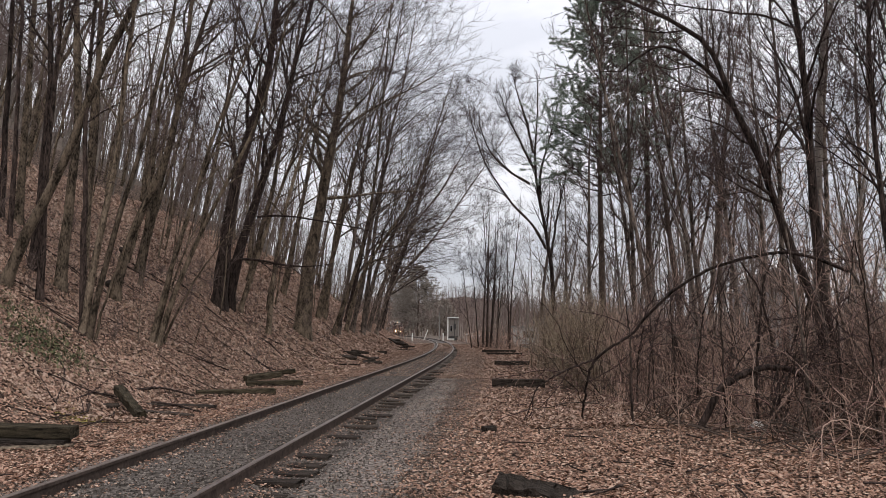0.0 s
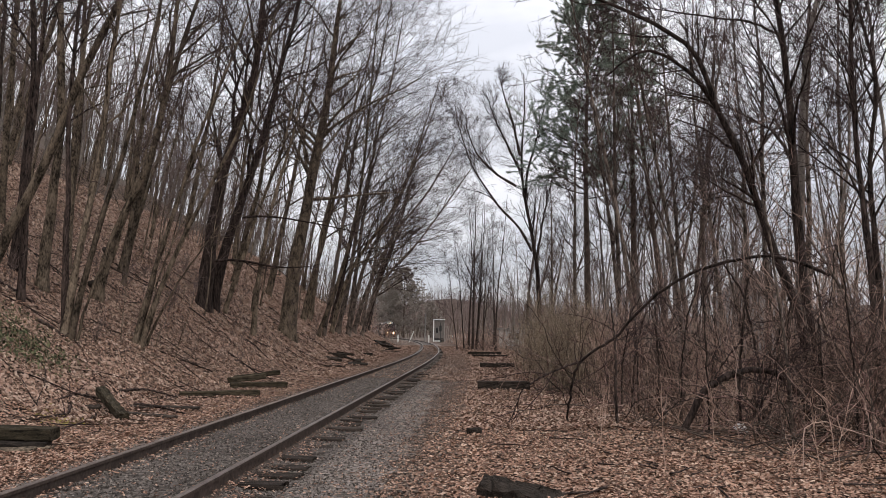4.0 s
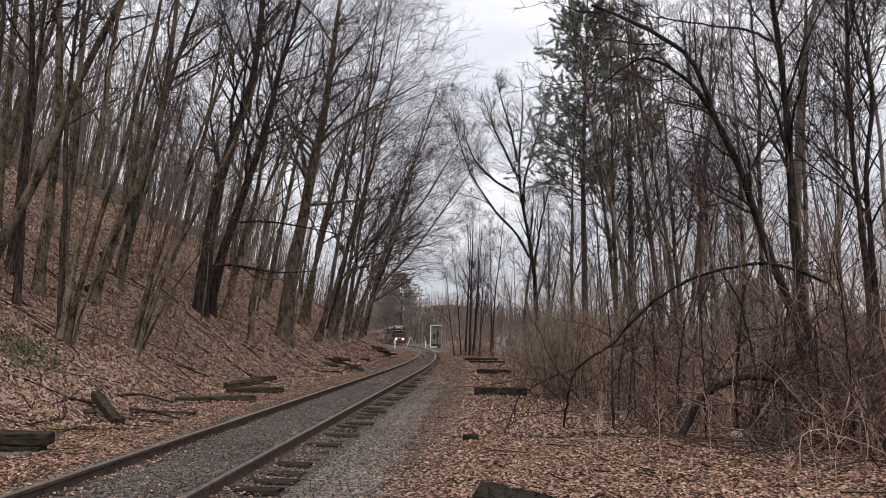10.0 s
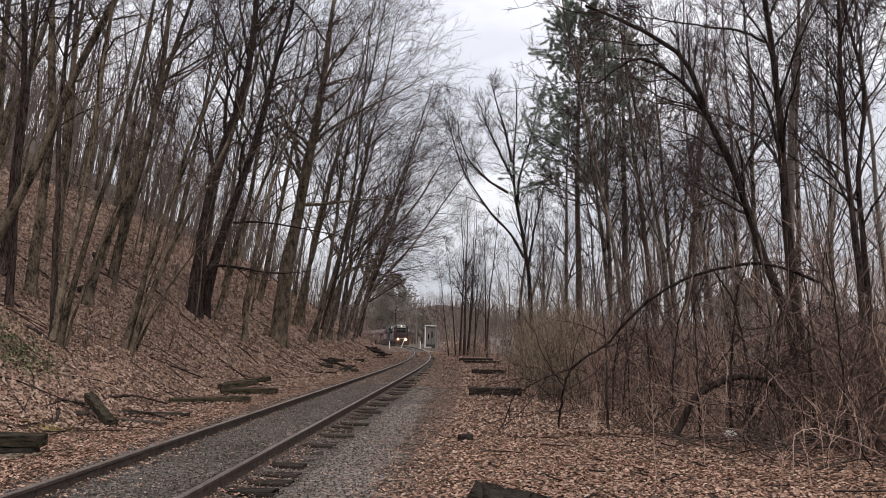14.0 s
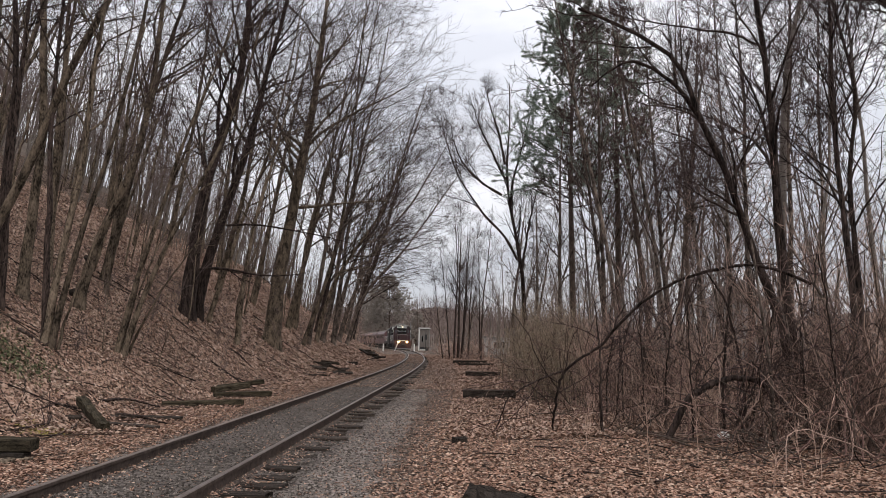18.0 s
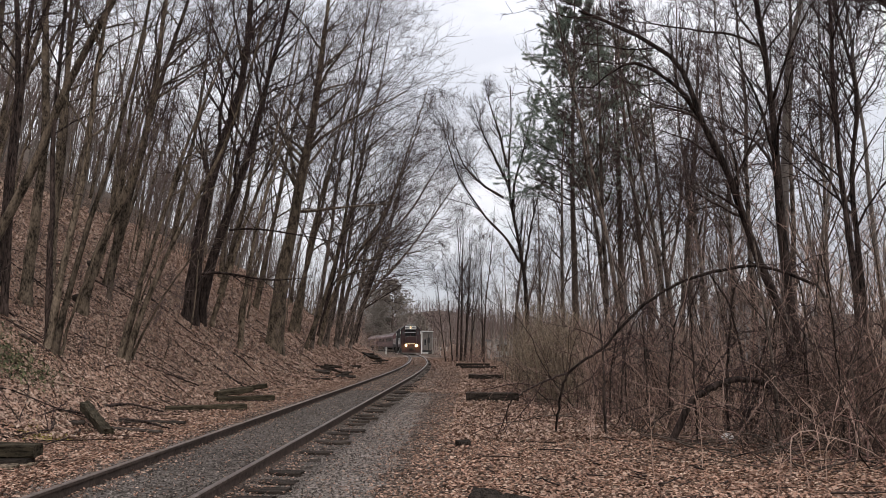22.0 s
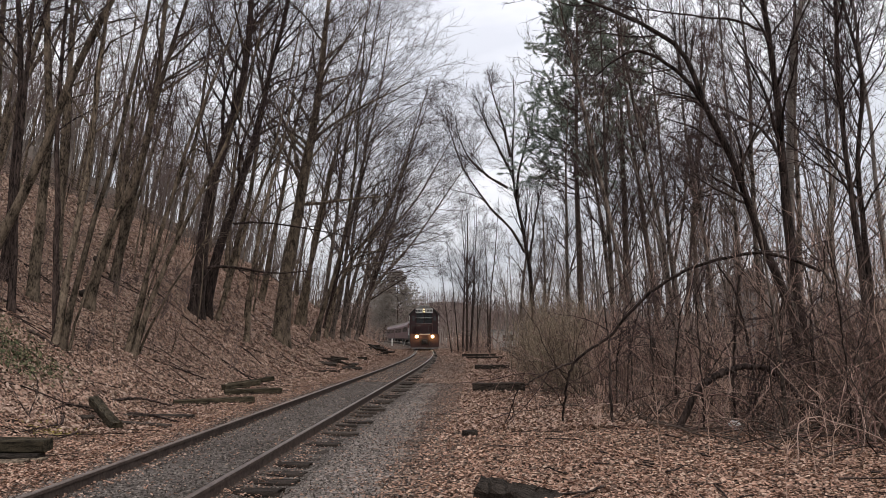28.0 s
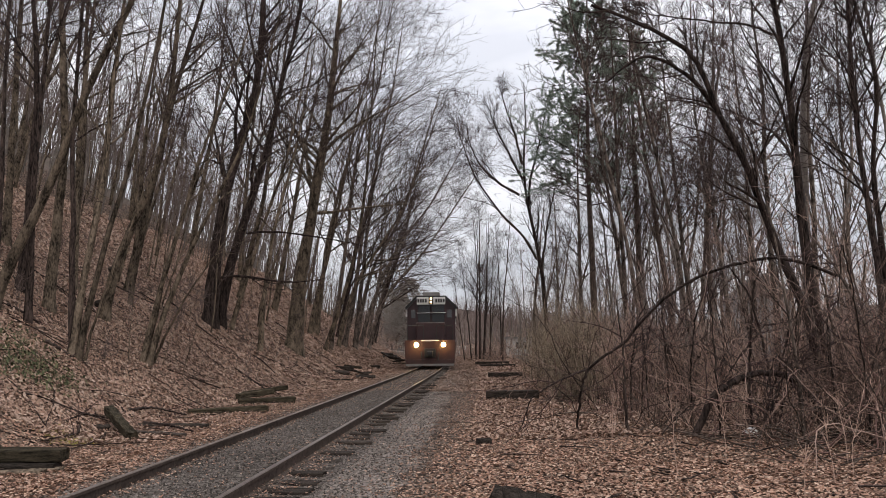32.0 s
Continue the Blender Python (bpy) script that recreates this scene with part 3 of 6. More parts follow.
def bank_shape(x, y, radius, path, height, bark=BARK, crown_kind=PLAIN, bough=None, label="tall leafless tree leaning from the leafy bank over the track"):
    """A tree of the bank whose stem runs through the given points."""
    SEED[0] += 1
    return plant(bare_tree(SEED[0], height, radius, bark=bark, angle=0.8, path=path, bough=[bough] if bough else None, slim=0.22, **crown_kind), at_ground(x, y), label, group="trees on the bank")


# trees of the bank, nearest first
bank_shape(-10.23, 16.17, 0.122, [(0.43, 1.2), (0.78, 1.81), (1.11, 2.7), (1.44, 3.67), (1.77, 4.79), (2.17, 5.86), (2.73, 6.83)], 16)
bank_shape(-10.84, 18.19, 0.106, [(0.09, 1.29), (0.12, 2.66), (0.05, 3.36), (0.11, 4.3), (0.14, 5.49), (0.02, 6.61), (-0.13, 7.39)], 16, bark=BARK_DARK)
bank_shape(-9.56, 16.54, 0.079, [(-0.05, 1.11), (-0.06, 1.79), (-0.0, 2.76), (0.0, 3.46), (-0.0, 4.59), (0.05, 5.74), (0.07, 7.06)], 15, bark=BARK_DARK)
bank_shape(-10.07, 18.29, 0.137, [(0.01, 1.23), (0.06, 2.45), (0.12, 3.68), (0.14, 4.78), (-0.06, 5.89), (-0.18, 7.02)], 16)
bank_shape(-8.25, 16.01, 0.087, [(0.07, 1.19), (0.19, 2.24), (0.35, 3.45), (0.48, 4.4), (0.55, 5.36), (0.64, 6.34), (0.72, 7.33)], 14, label=CLUMP)
bank_shape(-8.13, 16.02, 0.071, [(0.16, 1.01), (0.32, 1.93), (0.53, 2.72), (0.83, 3.8), (1.1, 5.24), (1.37, 6.57), (1.56, 7.99)], 14, label=CLUMP)
bank_shape(-8.29, 16.17, 0.077, [(-0.07, 1.17), (-0.13, 2.5), (-0.21, 3.86), (-0.27, 4.82), (-0.29, 5.94), (-0.26, 7.22)], 14, bark=BARK_DARK, label=CLUMP)
bank_shape(-8.11, 16.18, 0.033, [(0.18, 0.78), (0.36, 1.57), (0.56, 2.24), (0.86, 2.91)], 6, crown_kind=SLIM, label=CLUMP)
knotty = bank_shape(-9.71, 20.54, 0.134, [(0.15, 1.31), (0.45, 2.16), (0.89, 3.11), (1.34, 4.15), (1.57, 5.3), (1.66, 6.72), (1.73, 7.99)], 16)
# dark lumps stand in for the shade of a knot hole and a hollow
for x, z, r in ((0.22, 1.42, 0.085), (-0.08, 0.42, 0.12)):
    knot = bmesh.new()
    bmesh.ops.create_icosphere(knot, subdivisions=2, radius=r)
    for v in knot.verts:
        v.co *= 1 + 0.3 * noise.noise(v.co * 16)
    bmesh.ops.translate(knot, vec=(x, -0.1, z), verts=knot.verts)
    part("knot", knot, ROTTEN, knotty, "dark lump marking a shaded hole in the trunk")
bank_shape(-10.11, 23.15, 0.071, [(0.06, 1.23), (0.13, 2.77), (0.19, 4.33), (0.29, 5.92), (0.43, 7.53), (0.57, 9.17)], 14, bough=[(0.25, 4.5), (1.04, 4.64), (1.41, 4.9), (2.18, 5.01), (3.14, 5.04), (4.02, 4.87)])
bank_shape(-7.90, 19.06, 0.078, [(0.22, 1.17), (0.47, 2.18), (0.74, 3.2), (1.01, 4.16), (1.26, 4.97), (1.52, 5.82), (1.8, 6.61), (2.3, 7.94)], 12, label=CLUMP)
bank_shape(-7.72, 19.01, 0.078, [(0.32, 1.1), (0.72, 2.19), (1.13, 3.29), (1.6, 4.17), (2.03, 4.89), (2.39, 5.87), (2.67, 6.86)], 12, label=CLUMP)
bank_shape(-7.92, 19.24, 0.059, [(0.19, 1.3), (0.44, 2.56), (0.75, 3.6), (1.02, 4.41), (1.34, 5.31)], 10, crown_kind=SLIM, label=CLUMP)
bank_shape(-7.71, 19.27, 0.039, [(0.37, 0.78), (0.84, 1.72), (1.42, 2.59), (1.94, 3.31)], 5, crown_kind=SLIM, label=CLUMP)
bank_shape(-11.03, 21.35, 0.102, [(-0.02, 1.27), (-0.04, 3.06), (-0.04, 4.51), (0.03, 5.81), (0.09, 7.12), (0.21, 8.55)], 16, bough=[(-0.07, 5.53), (0.4, 5.72), (1.2, 5.82), (2.1, 5.76), (3.0, 5.75), (3.91, 5.52), (4.64, 5.21)])
bank_shape(-13.04, 20.26, 0.090, [(-0.08, 2.31), (-0.15, 4.94), (-0.26, 6.65)], 16, bark=BARK_DARK)
bank_shape(-12.97, 21.00, 0.114, [(-0.04, 2.56), (-0.06, 4.93), (-0.03, 6.79)], 17)
bank_shape(-12.08, 19.24, 0.072, [(-0.02, 1.61), (-0.05, 3.08), (-0.12, 5.25), (-0.19, 6.88)], 15, bark=BARK_DARK)
bank_shape(-9.20, 28.63, 0.291, [(0.11, 1.65), (0.24, 3.31), (0.39, 4.99), (0.69, 6.2), (1.09, 7.43), (1.5, 8.67), (1.8, 10.17), (1.93, 11.69), (1.92, 13.09)], 19, bark=BARK_DARK, crown_kind=WIDE, bough=[(0.33, 1.85), (0.98, 1.95), (1.87, 1.86), (2.7, 1.68), (3.75, 1.65), (4.56, 1.75)], label=THICK)
bank_shape(-9.10, 29.51, 0.216, [(0.14, 1.51), (0.45, 2.73), (0.88, 3.96), (1.19, 5.2), (1.49, 6.2), (1.82, 7.33), (2.14, 8.48), (2.34, 9.76), (2.57, 11.06), (2.95, 12.37)], 19, bark=BARK_DARK, crown_kind=WIDE, bough=[(1.1, 3.84), (1.71, 3.92), (2.68, 3.88), (3.66, 3.74), (4.63, 3.58), (5.61, 3.4), (6.82, 3.09)])
bank_shape(-8.78, 30.06, 0.102, [(0.38, 1.27), (0.71, 2.26), (0.93, 3.5), (1.25, 4.55), (1.68, 5.57), (2.05, 6.54), (2.28, 7.56), (2.59, 8.86)], 16, crown_kind=WIDE)
bank_shape(-7.38, 29.77, 0.112, [(0.12, 1.73), (0.26, 3.19), (0.45, 4.66), (0.76, 6.16), (1.08, 7.42), (1.39, 8.44), (1.64, 9.98)], 15, crown_kind=WIDE)
bank_shape(-6.96, 34.47, 0.406, [(0.13, 2.0), (0.29, 3.69), (0.63, 5.4), (0.8, 7.13), (1.04, 8.59), (1.31, 10.06), (1.55, 11.85), (1.67, 13.65), (1.88, 15.63)], 20, crown_kind=WIDE, bough=[(0.87, 6.79), (1.69, 6.85), (2.83, 7.01), (4.25, 7.17), (5.39, 7.24)], label=THICK)
bank_shape(-6.66, 42.06, 0.129, [(0.48, 1.09), (1.11, 2.79), (1.71, 4.87), (2.18, 6.96), (2.51, 9.07), (2.66, 11.57)], 24, crown_kind=FAN)
bank_shape(-6.57, 47.78, 0.147, [(0.52, 2.2), (1.4, 4.55), (2.49, 6.13), (3.68, 7.73), (4.79, 9.74), (5.43, 11.76)], 18.5, crown_kind=FAN)
bank_shape(-8.04, 47.01, 0.160, [(0.44, 3.13), (0.6, 5.45), (0.97, 7.41), (1.64, 9.79), (2.32, 12.19), (2.68, 15.03), (3.47, 17.09)], 24, crown_kind=FAN)
bank_shape(-6.04, 52.96, 0.181, [(0.57, 3.08), (1.16, 5.68), (2.03, 7.44), (3.26, 9.21), (4.27, 11.89)], 18.5, bark=BARK_MID, crown_kind=FAN)
bank_shape(-6.40, 59.91, 0.184, [(0.85, 3.25), (1.87, 5.7), (3.05, 8.18), (4.44, 10.19), (5.9, 11.71)], 18.5, bark=BARK_MID, crown_kind=FAN)
bank_shape(-5.87, 61.48, 0.147, [(0.74, 2.58), (1.69, 4.84), (2.92, 6.36), (4.41, 7.64)], 18.5, bark=BARK_MID, crown_kind=FAN)
bank_shape(-6.44, 49.15, 0.168, [(0.73, 2.66), (1.06, 5.48), (1.48, 8.33), (2.13, 11.64), (2.68, 15.01), (3.45, 18.0)], 24, bark=BARK_MID, crown_kind=FAN)
bank_shape(-6.57, 43.69, 0.149, [(0.5, 2.47), (0.78, 4.97), (1.15, 7.51), (1.29, 10.45), (1.76, 13.44), (2.97, 16.86), (3.29, 19.56)], 24, bark=BARK_MID, crown_kind=FAN)
bank_tree(-8.00, 44.86, 0.190, 0.180)
bank_tree(-6.59, 58.11, 0.151, 0.22, bark=BARK_MID, first=0.24, limbs=14, reach=0.36, pull=0.09, fine=1.1)
bank_tree(-6.30, 68.52, 0.290, 0.20, bark=BARK_DARK, first=0.24, limbs=14, reach=0.36, pull=0.09, fine=1.1)
bank_tree(-6.5, 72.5, 0.30, 0.17, bark=BARK_MID, first=0.24, limbs=14, reach=0.36, pull=0.09, fine=1.1)
bank_tree(-11.05, 25.20, 0.177, 0.156)
bank_tree(-11.05, 39.56, 0.222, 0.172)
bank_tree(-10.26, 44.62, 0.240, 0.197)
bank_tree(-13.14, 46.86, 0.093, 0.172)
bank_tree(-14.18, 27.20, 0.069, 0.131)
bank_tree(-15.52, 44.11, 0.162, 0.164)
bank_tree(-7.2, 52.0, 0.24, 0.19, bark=BARK_DARK, first=0.24, limbs=14, reach=0.36, pull=0.09, fine=1.1)
bank_tree(-6.9, 76.0, 0.25, 0.20, bark=BARK_MID, first=0.2, limbs=14, reach=0.36, pull=0.09, fine=1.1)
bank_tree(-7.0, 81.0, 0.22, 0.18, bark=BARK_DARK, first=0.2, limbs=14, reach=0.36, pull=0.09, fine=1.1)
bank_tree(-8.2, 86.0, 0.22, 0.20, bark=BARK_MID, first=0.2, limbs=20)

# trees of the flat wood on the other side
def wood_tree(x, y, lean, radius, height, first=0.3, fork=0, limbs=20, bark=BARK_MID, angle=0.62, reach=0.21, lean_y=0.0, label="leafless tree standing in brush beside the track"):
    SEED[0] += 1
    made = bare_tree(SEED[0], height, radius, (lean, lean_y), bark, limbs, first, angle, reach, (-0.02, 0, 0), (5, 4, 3), fork)
    return plant(made, at_ground(x, y), label, group="trees in the brush")


wood_tree(7.6, 20.5, -0.03, 0.085, 15)
wood_tree(7.3, 24.0, -0.06, 0.1, 16)
wood_tree(8.0, 28.5, -0.05, 0.12, 16)
wood_tree(6.6, 31.0, -0.08, 0.12, 13)
wood_tree(12.6, 33.0, 0.02, 0.13, 18)
wood_tree(11.9, 38.5, -0.05, 0.15, 18)
CLUMPED = "slim dark leafless trunk in a clump beside the far track"
for x, y, lean, r, tall in ((3.6, 69, -0.06, 0.07, 12), (4.1, 70, -0.02, 0.11, 16), (4.45, 69.5, 0.02, 0.13, 17), (4.85, 70.4, 0.05, 0.1, 15), (2.9, 68.5, -0.1, 0.06, 10), (5.0, 78, -0.02, 0.11, 16), (5.5, 79, 0.03, 0.12, 16), (5.2, 66, 0.06, 0.07, 12), (6.2, 64, 0.03, 0.1, 15), (5.3, 69.4, 0.08, 0.06, 13), (6.8, 72, 0.02, 0.09, 14)):
    wood_tree(x, y, lean, r, tall, 0.26, limbs=13, bark=BARK_DARK, angle=0.55, reach=0.25, label=CLUMPED)
wood_tree(8.5, 60.0, -0.03, 0.2, 14, 0.2, fork=1)
wood_tree(9.4, 52.0, -0.05, 0.16, 13, 0.2, fork=1)


def wood_shape(x, y, radius, path, height, bark=BARK_MID, sky=False, bough=None, slim=0.38, label="leafless tree standing in brush beside the track"):
    """A tree of the flat wood whose stem runs through the given points."""
    SEED[0] += 1
    crown_of = dict(limbs=18, first=0.4, reach=0.22, angle=0.5, lift=0.05, full=(5, 4, 3), fine=1.0, on_bough=12) if sky else dict(limbs=30, first=0.32, reach=0.235, angle=0.64, full=(5, 4, 3), fine=1.1)
    return plant(bare_tree(SEED[0], height, radius, bark=bark, path=path, bough=bough, slim=slim, **crown_of), at_ground(x, y), label, group="trees in the brush")


wood_shape(7.46, 13.50, 0.115, [(-0.05, 2.19), (-0.10, 3.42), (-0.14, 4.83), (-0.14, 6.00), (-0.24, 7.31), (-0.32, 8.18), (-0.43, 8.75)], 15, bark=BARK_DARK, bough=[[(-0.27, 7.75), (-0.9, 8.0), (-1.75, 8.1), (-2.85, 8.2), (-3.6, 8.4)]], slim=0.24)
wood_shape(8.42, 13.00, 0.074, [(-0.05, 3.71), (-0.08, 4.74), (-0.13, 5.76), (-0.16, 6.85), (-0.09, 8.54)], 14, bark=BARK_DARK)
wood_shape(9.56, 14.50, 0.082, [(-0.05, 3.83), (-0.08, 5.28), (0.21, 6.85), (0.24, 7.79), (-0.01, 8.58), (-0.17, 9.34)], 13, bark=BARK_DARK)
wood_shape(9.95, 18.00, 0.088, [(0.07, 3.58), (0.19, 7.48), (0.35, 9.23), (0.42, 11.17)], 15, bark=BARK_MID)
wood_shape(11.97, 20.00, 0.073, [(0.08, 3.82), (0.19, 6.88), (0.24, 9.52), (0.47, 12.26)], 14, bark=BARK_MID)
wood_shape(9.83, 20.00, 0.098, [(0.03, 3.45), (0.07, 6.69), (0.20, 8.93), (0.09, 11.32)], 15)
wood_shape(11.11, 26.00, 0.106, [(-0.21, 3.96), (-0.39, 6.13), (-1.04, 10.82), (-0.87, 15.28)], 16)
wood_shape(11.02, 24.00, 0.09, [(0.00, 3.80), (0.01, 8.58), (-0.05, 10.88), (-0.07, 14.27)], 16)
wood_shape(11.74, 34.00, 0.180, [(-0.25, 3.52), (-0.97, 9.56), (-1.25, 12.49), (-1.51, 15.76), (-1.59, 19.39)], 19, bark=BARK_RED)
wood_shape(8.47, 30.00, 0.122, [(-0.18, 3.26), (-0.50, 6.73), (-0.79, 9.27), (-1.32, 12.39)], 15, bark=BARK_MID)
wood_shape(11.17, 30.00, 0.122, [(-0.16, 3.56), (-0.43, 7.30), (-0.57, 11.95), (-0.73, 15.70)], 17)
wood_shape(11.18, 28.00, 0.125, [(0.03, 3.67), (0.08, 6.47), (0.60, 10.08), (0.85, 13.81)], 16, bark=BARK_RED)
wood_shape(6.86, 42.00, 0.17, [(-0.25, 4.63), (-0.4, 6.35), (-0.67, 7.56), (-0.87, 9.13), (-1.14, 10.53), (-1.34, 11.77), (-1.34, 13.74), (-1.15, 15.55), (-1.25, 17.38)], 18.0, bark=BARK_DARK, sky=True, slim=0.5, bough=[[(-0.61, 6.69), (-1.29, 8.21), (-2.36, 9.11), (-3.22, 10.33), (-4.1, 11.56), (-4.63, 12.92), (-5.13, 14.6), (-5.35, 15.87)], [(-1.27, 11.6), (-2.0, 13.2), (-2.77, 14.99), (-3.23, 16.62)], [(-0.97, 10.01), (-0.89, 11.6), (-0.5, 13.39), (-0.2, 15.02), (0.09, 16.48)], [(-1.56, 10.71), (-2.7, 11.4), (-3.86, 12.46), (-4.56, 13.89), (-4.81, 15.15)], [(-1.34, 12.67), (-1.65, 14.46), (-2.24, 16.27), (-2.59, 17.73)], [(-0.37, 6.0), (-0.12, 8.09), (0.24, 9.84), (0.61, 11.62)]], label=SPREAD)


wood_shape(12.0, 12.5, 0.2, [(-0.4, 2.5), (-1.0, 5.2), (-1.8, 7.4), (-2.58, 8.0), (-2.98, 8.3), (-3.6, 8.85)], 9.2, bark=BARK_DARK, label="thick dark tree bending in from beside the brush")


def filler():
    """Further trees of both woods, grown from a few shapes each."""
    rng = np.random.default_rng(77)
    slope = [shape_of(bare_tree(300 + i, 14 + i * 0.7, 0.075 + 0.012 * i, (0.19, 0.0), BARK, 12, 0.36, 0.75, 0.25, (0.03, 0, 0), (4, 3, 3), i % 2)) for i in range(7)]
    flat = [shape_of(bare_tree(320 + i, 13 + i * 0.8, 0.06 + 0.009 * i, (rng.normal(0, 0.05), 0.0), BARK_MID, 13, 0.26, 0.75, 0.25, (0, 0, 0), (4, 3, 3), i % 2, bend=0.05, up=0.02)) for i in range(7)]
    spots = []

    def free(x, y, gap):
        if all((x - a) ** 2 + (y - b) ** 2 > gap * gap for a, b in spots):
            spots.append((x, y))
            return True
        return False

    def scatter(n, shapes, y0, y1, near, far, gap, spin, size, label, group, side):
        count = tries = 0
        while count < n and tries < n * 60:
            tries += 1
            y = rng.uniform(y0, y1)
            x = float(centre(y)) + side * rng.uniform(near, far)
            if side < 0 and (y < 24 and x > -10 or -0.40 < x / y < -0.30 and y < 30) or side > 0 and y > 30 and x < 0.12 * y + 4.5 or not free(x, y, gap):
                continue
            plant_shape(shapes[int(rng.integers(len(shapes)))], at_ground(x, y, rng.uniform(*spin), rng.uniform(*size)), label, group)
            count += 1

    scatter(14, slope, 24, 80, 10.5, 32, 2.2, (-50, 50), (0.75, 1.15), "leafless tree on the leaf-covered bank", "trees on the bank", -1)
    scatter(36, flat, 17, 75, 11, 30, 2.2, (0, 360), (0.7, 1.1), "leafless tree in the flat wood beside the track", "trees in the brush", 1)


filler()


def thicket(name, seed, n, y0, y1, near, far, side, heights, label, thick=1.0, skip=None, wood=(BARK, WOODS_TWIG)):
    """A wood of slim trees too many to tell apart, as one mesh."""
    rng = np.random.default_rng(seed)
    y = rng.uniform(y0, y1, n)
    x = centre(y) + side * rng.uniform(near, far, n)
    ok = np.ones(n, bool) if skip is None else ~skip(x, y)
    x, y = x[ok], y[ok]
    n = len(x)
    foot = np.stack([x, y, ground_z(x, y) - 0.3], axis=1)
    way = np.stack([rng.normal(0.13 if side < 0 else 0, 0.07, n), rng.normal(0, 0.05, n), np.ones(n)], axis=1)
    tall = rng.uniform(*heights, n)
    p = grow(rng, foot, way, tall, 10, 0.05 if side < 0 else 0.085, 0.02)
    r = taper(tall * rng.uniform(0.005, 0.010, n) * thick, 10, 0.15)
    f, w, r0, l0, at = sprout(rng, p, r, 9, 0.3, 0.98, 0.6)
    p1 = grow(rng, f, w, l0 * 0.26 * (1.25 - at), 4, 0.14, 0.07)
    r1 = taper(np.clip(r0 * 0.5, 0.009, 0.05), 4, 0.3)
    f, w, r0, l0, at = sprout(rng, p1, r1, 4, 0.15, 1.0, 0.6)
    d = w * (l0 * rng.uniform(0.35, 0.7, len(f)))[:, None] + np.array([0, 0, 0.1])
    f2 = f + d * rng.uniform(0.3, 0.8, (len(f), 1))
    d2 = d * 0.45 + rng.normal(0, 0.22, d.shape)
    bark, fine = wood
    wood = thing(name, pose(0, 0, 0), label, "trees", kind="stuff")
    tagged(new("trunks", tubes("trunks", [(p, r, 5)], bark)), kind="stuff").parent = wood
    tagged(new("branches", tubes("branches", [(p1, r1, 3)], fine)), kind="stuff").parent = wood
    tagged(new("twigs", spikes("twigs", np.concatenate([f, f2]), np.concatenate([d, d2]), np.full(len(f) * 2, 0.008 if heights[1] > 7 else 0.0055), fine)), kind="stuff").parent = wood


thicket("bank_wood", 71, 90, 27, 72, 13, 60, -1, (8, 15), "dense slim leafless trees on the upper bank", 0.9)
thicket("upper_bank_wood", 79, 560, 42, 120, 18, 80, -1, (6, 14), "grey leafless woods on the hillside above the bank", 1.1, None, (HAZE_POLE, WOODS_TWIG))
thicket("upper_bank_saplings", 83, 520, 26, 80, 15, 46, -1, (4, 9.5), "thin grey saplings on the upper bank", 0.75, None, (HAZE_POLE, WOODS_TWIG))
thicket("bank_shoots", 85, 26, 13.5, 34, 4.2, 11, -1, (0.6, 2.6), "thin bare shoots standing in the bank's leaves", 0.8)
thicket("bank_saplings", 72, 70, 24, 70, 7, 16, -1, (4, 10), "slim leafless saplings on the leafy bank", 0.7)
thicket("flat_wood", 73, 210, 15, 110, 9, 45, 1, (8, 17), "dense slim leafless trees behind the brush", 0.8, lambda x, y: (y > 30) & (x < 0.12 * y + 4.5), (HAZE_POLE, WOODS_TWIG))
thicket("far_wood", 74, 210, 140, 330, 7, 110, 1, (8, 13), "distant leafless woods beyond the level crossing", 1.2, lambda x, y: (np.abs(x - 3) < 5) & (y < 155))
thicket("far_wood", 75, 420, 122, 330, 7, 90, -1, (9, 17), "distant leafless woods beyond the bend", 1.2, lambda x, y: (x / y > -0.085) & (x / y < -0.02) & (y < 235))
thicket("bend_wood", 78, 230, 84, 190, 5.0, 22, -1, (3, 10), "leafless trees crowding the outside of the bend", 1.1, lambda x, y: (x / y > -0.08) & (x / y < -0.04))
thicket("brush_saplings", 82, 48, 10.5, 26, 7.6, 15, 1, (2.5, 6.5), "dark leafless saplings standing in the brush", 0.75, None, (BARK_MID, CANE_DARK))
thicket("brush_saplings", 84, 70, 13, 23, 9, 18, 1, (2.5, 6.5), "dark leafless saplings standing in the brush", 0.8, lambda x, y: x / y < 0.5, (BARK, CANE))
thicket("trackside_wood", 80, 80, 44, 105, 6.5, 17, 1, (5, 12), "slim leafless trees beside the far track", 0.8, lambda x, y: x / y < 0.05, (HAZE_POLE, WOODS_TWIG))


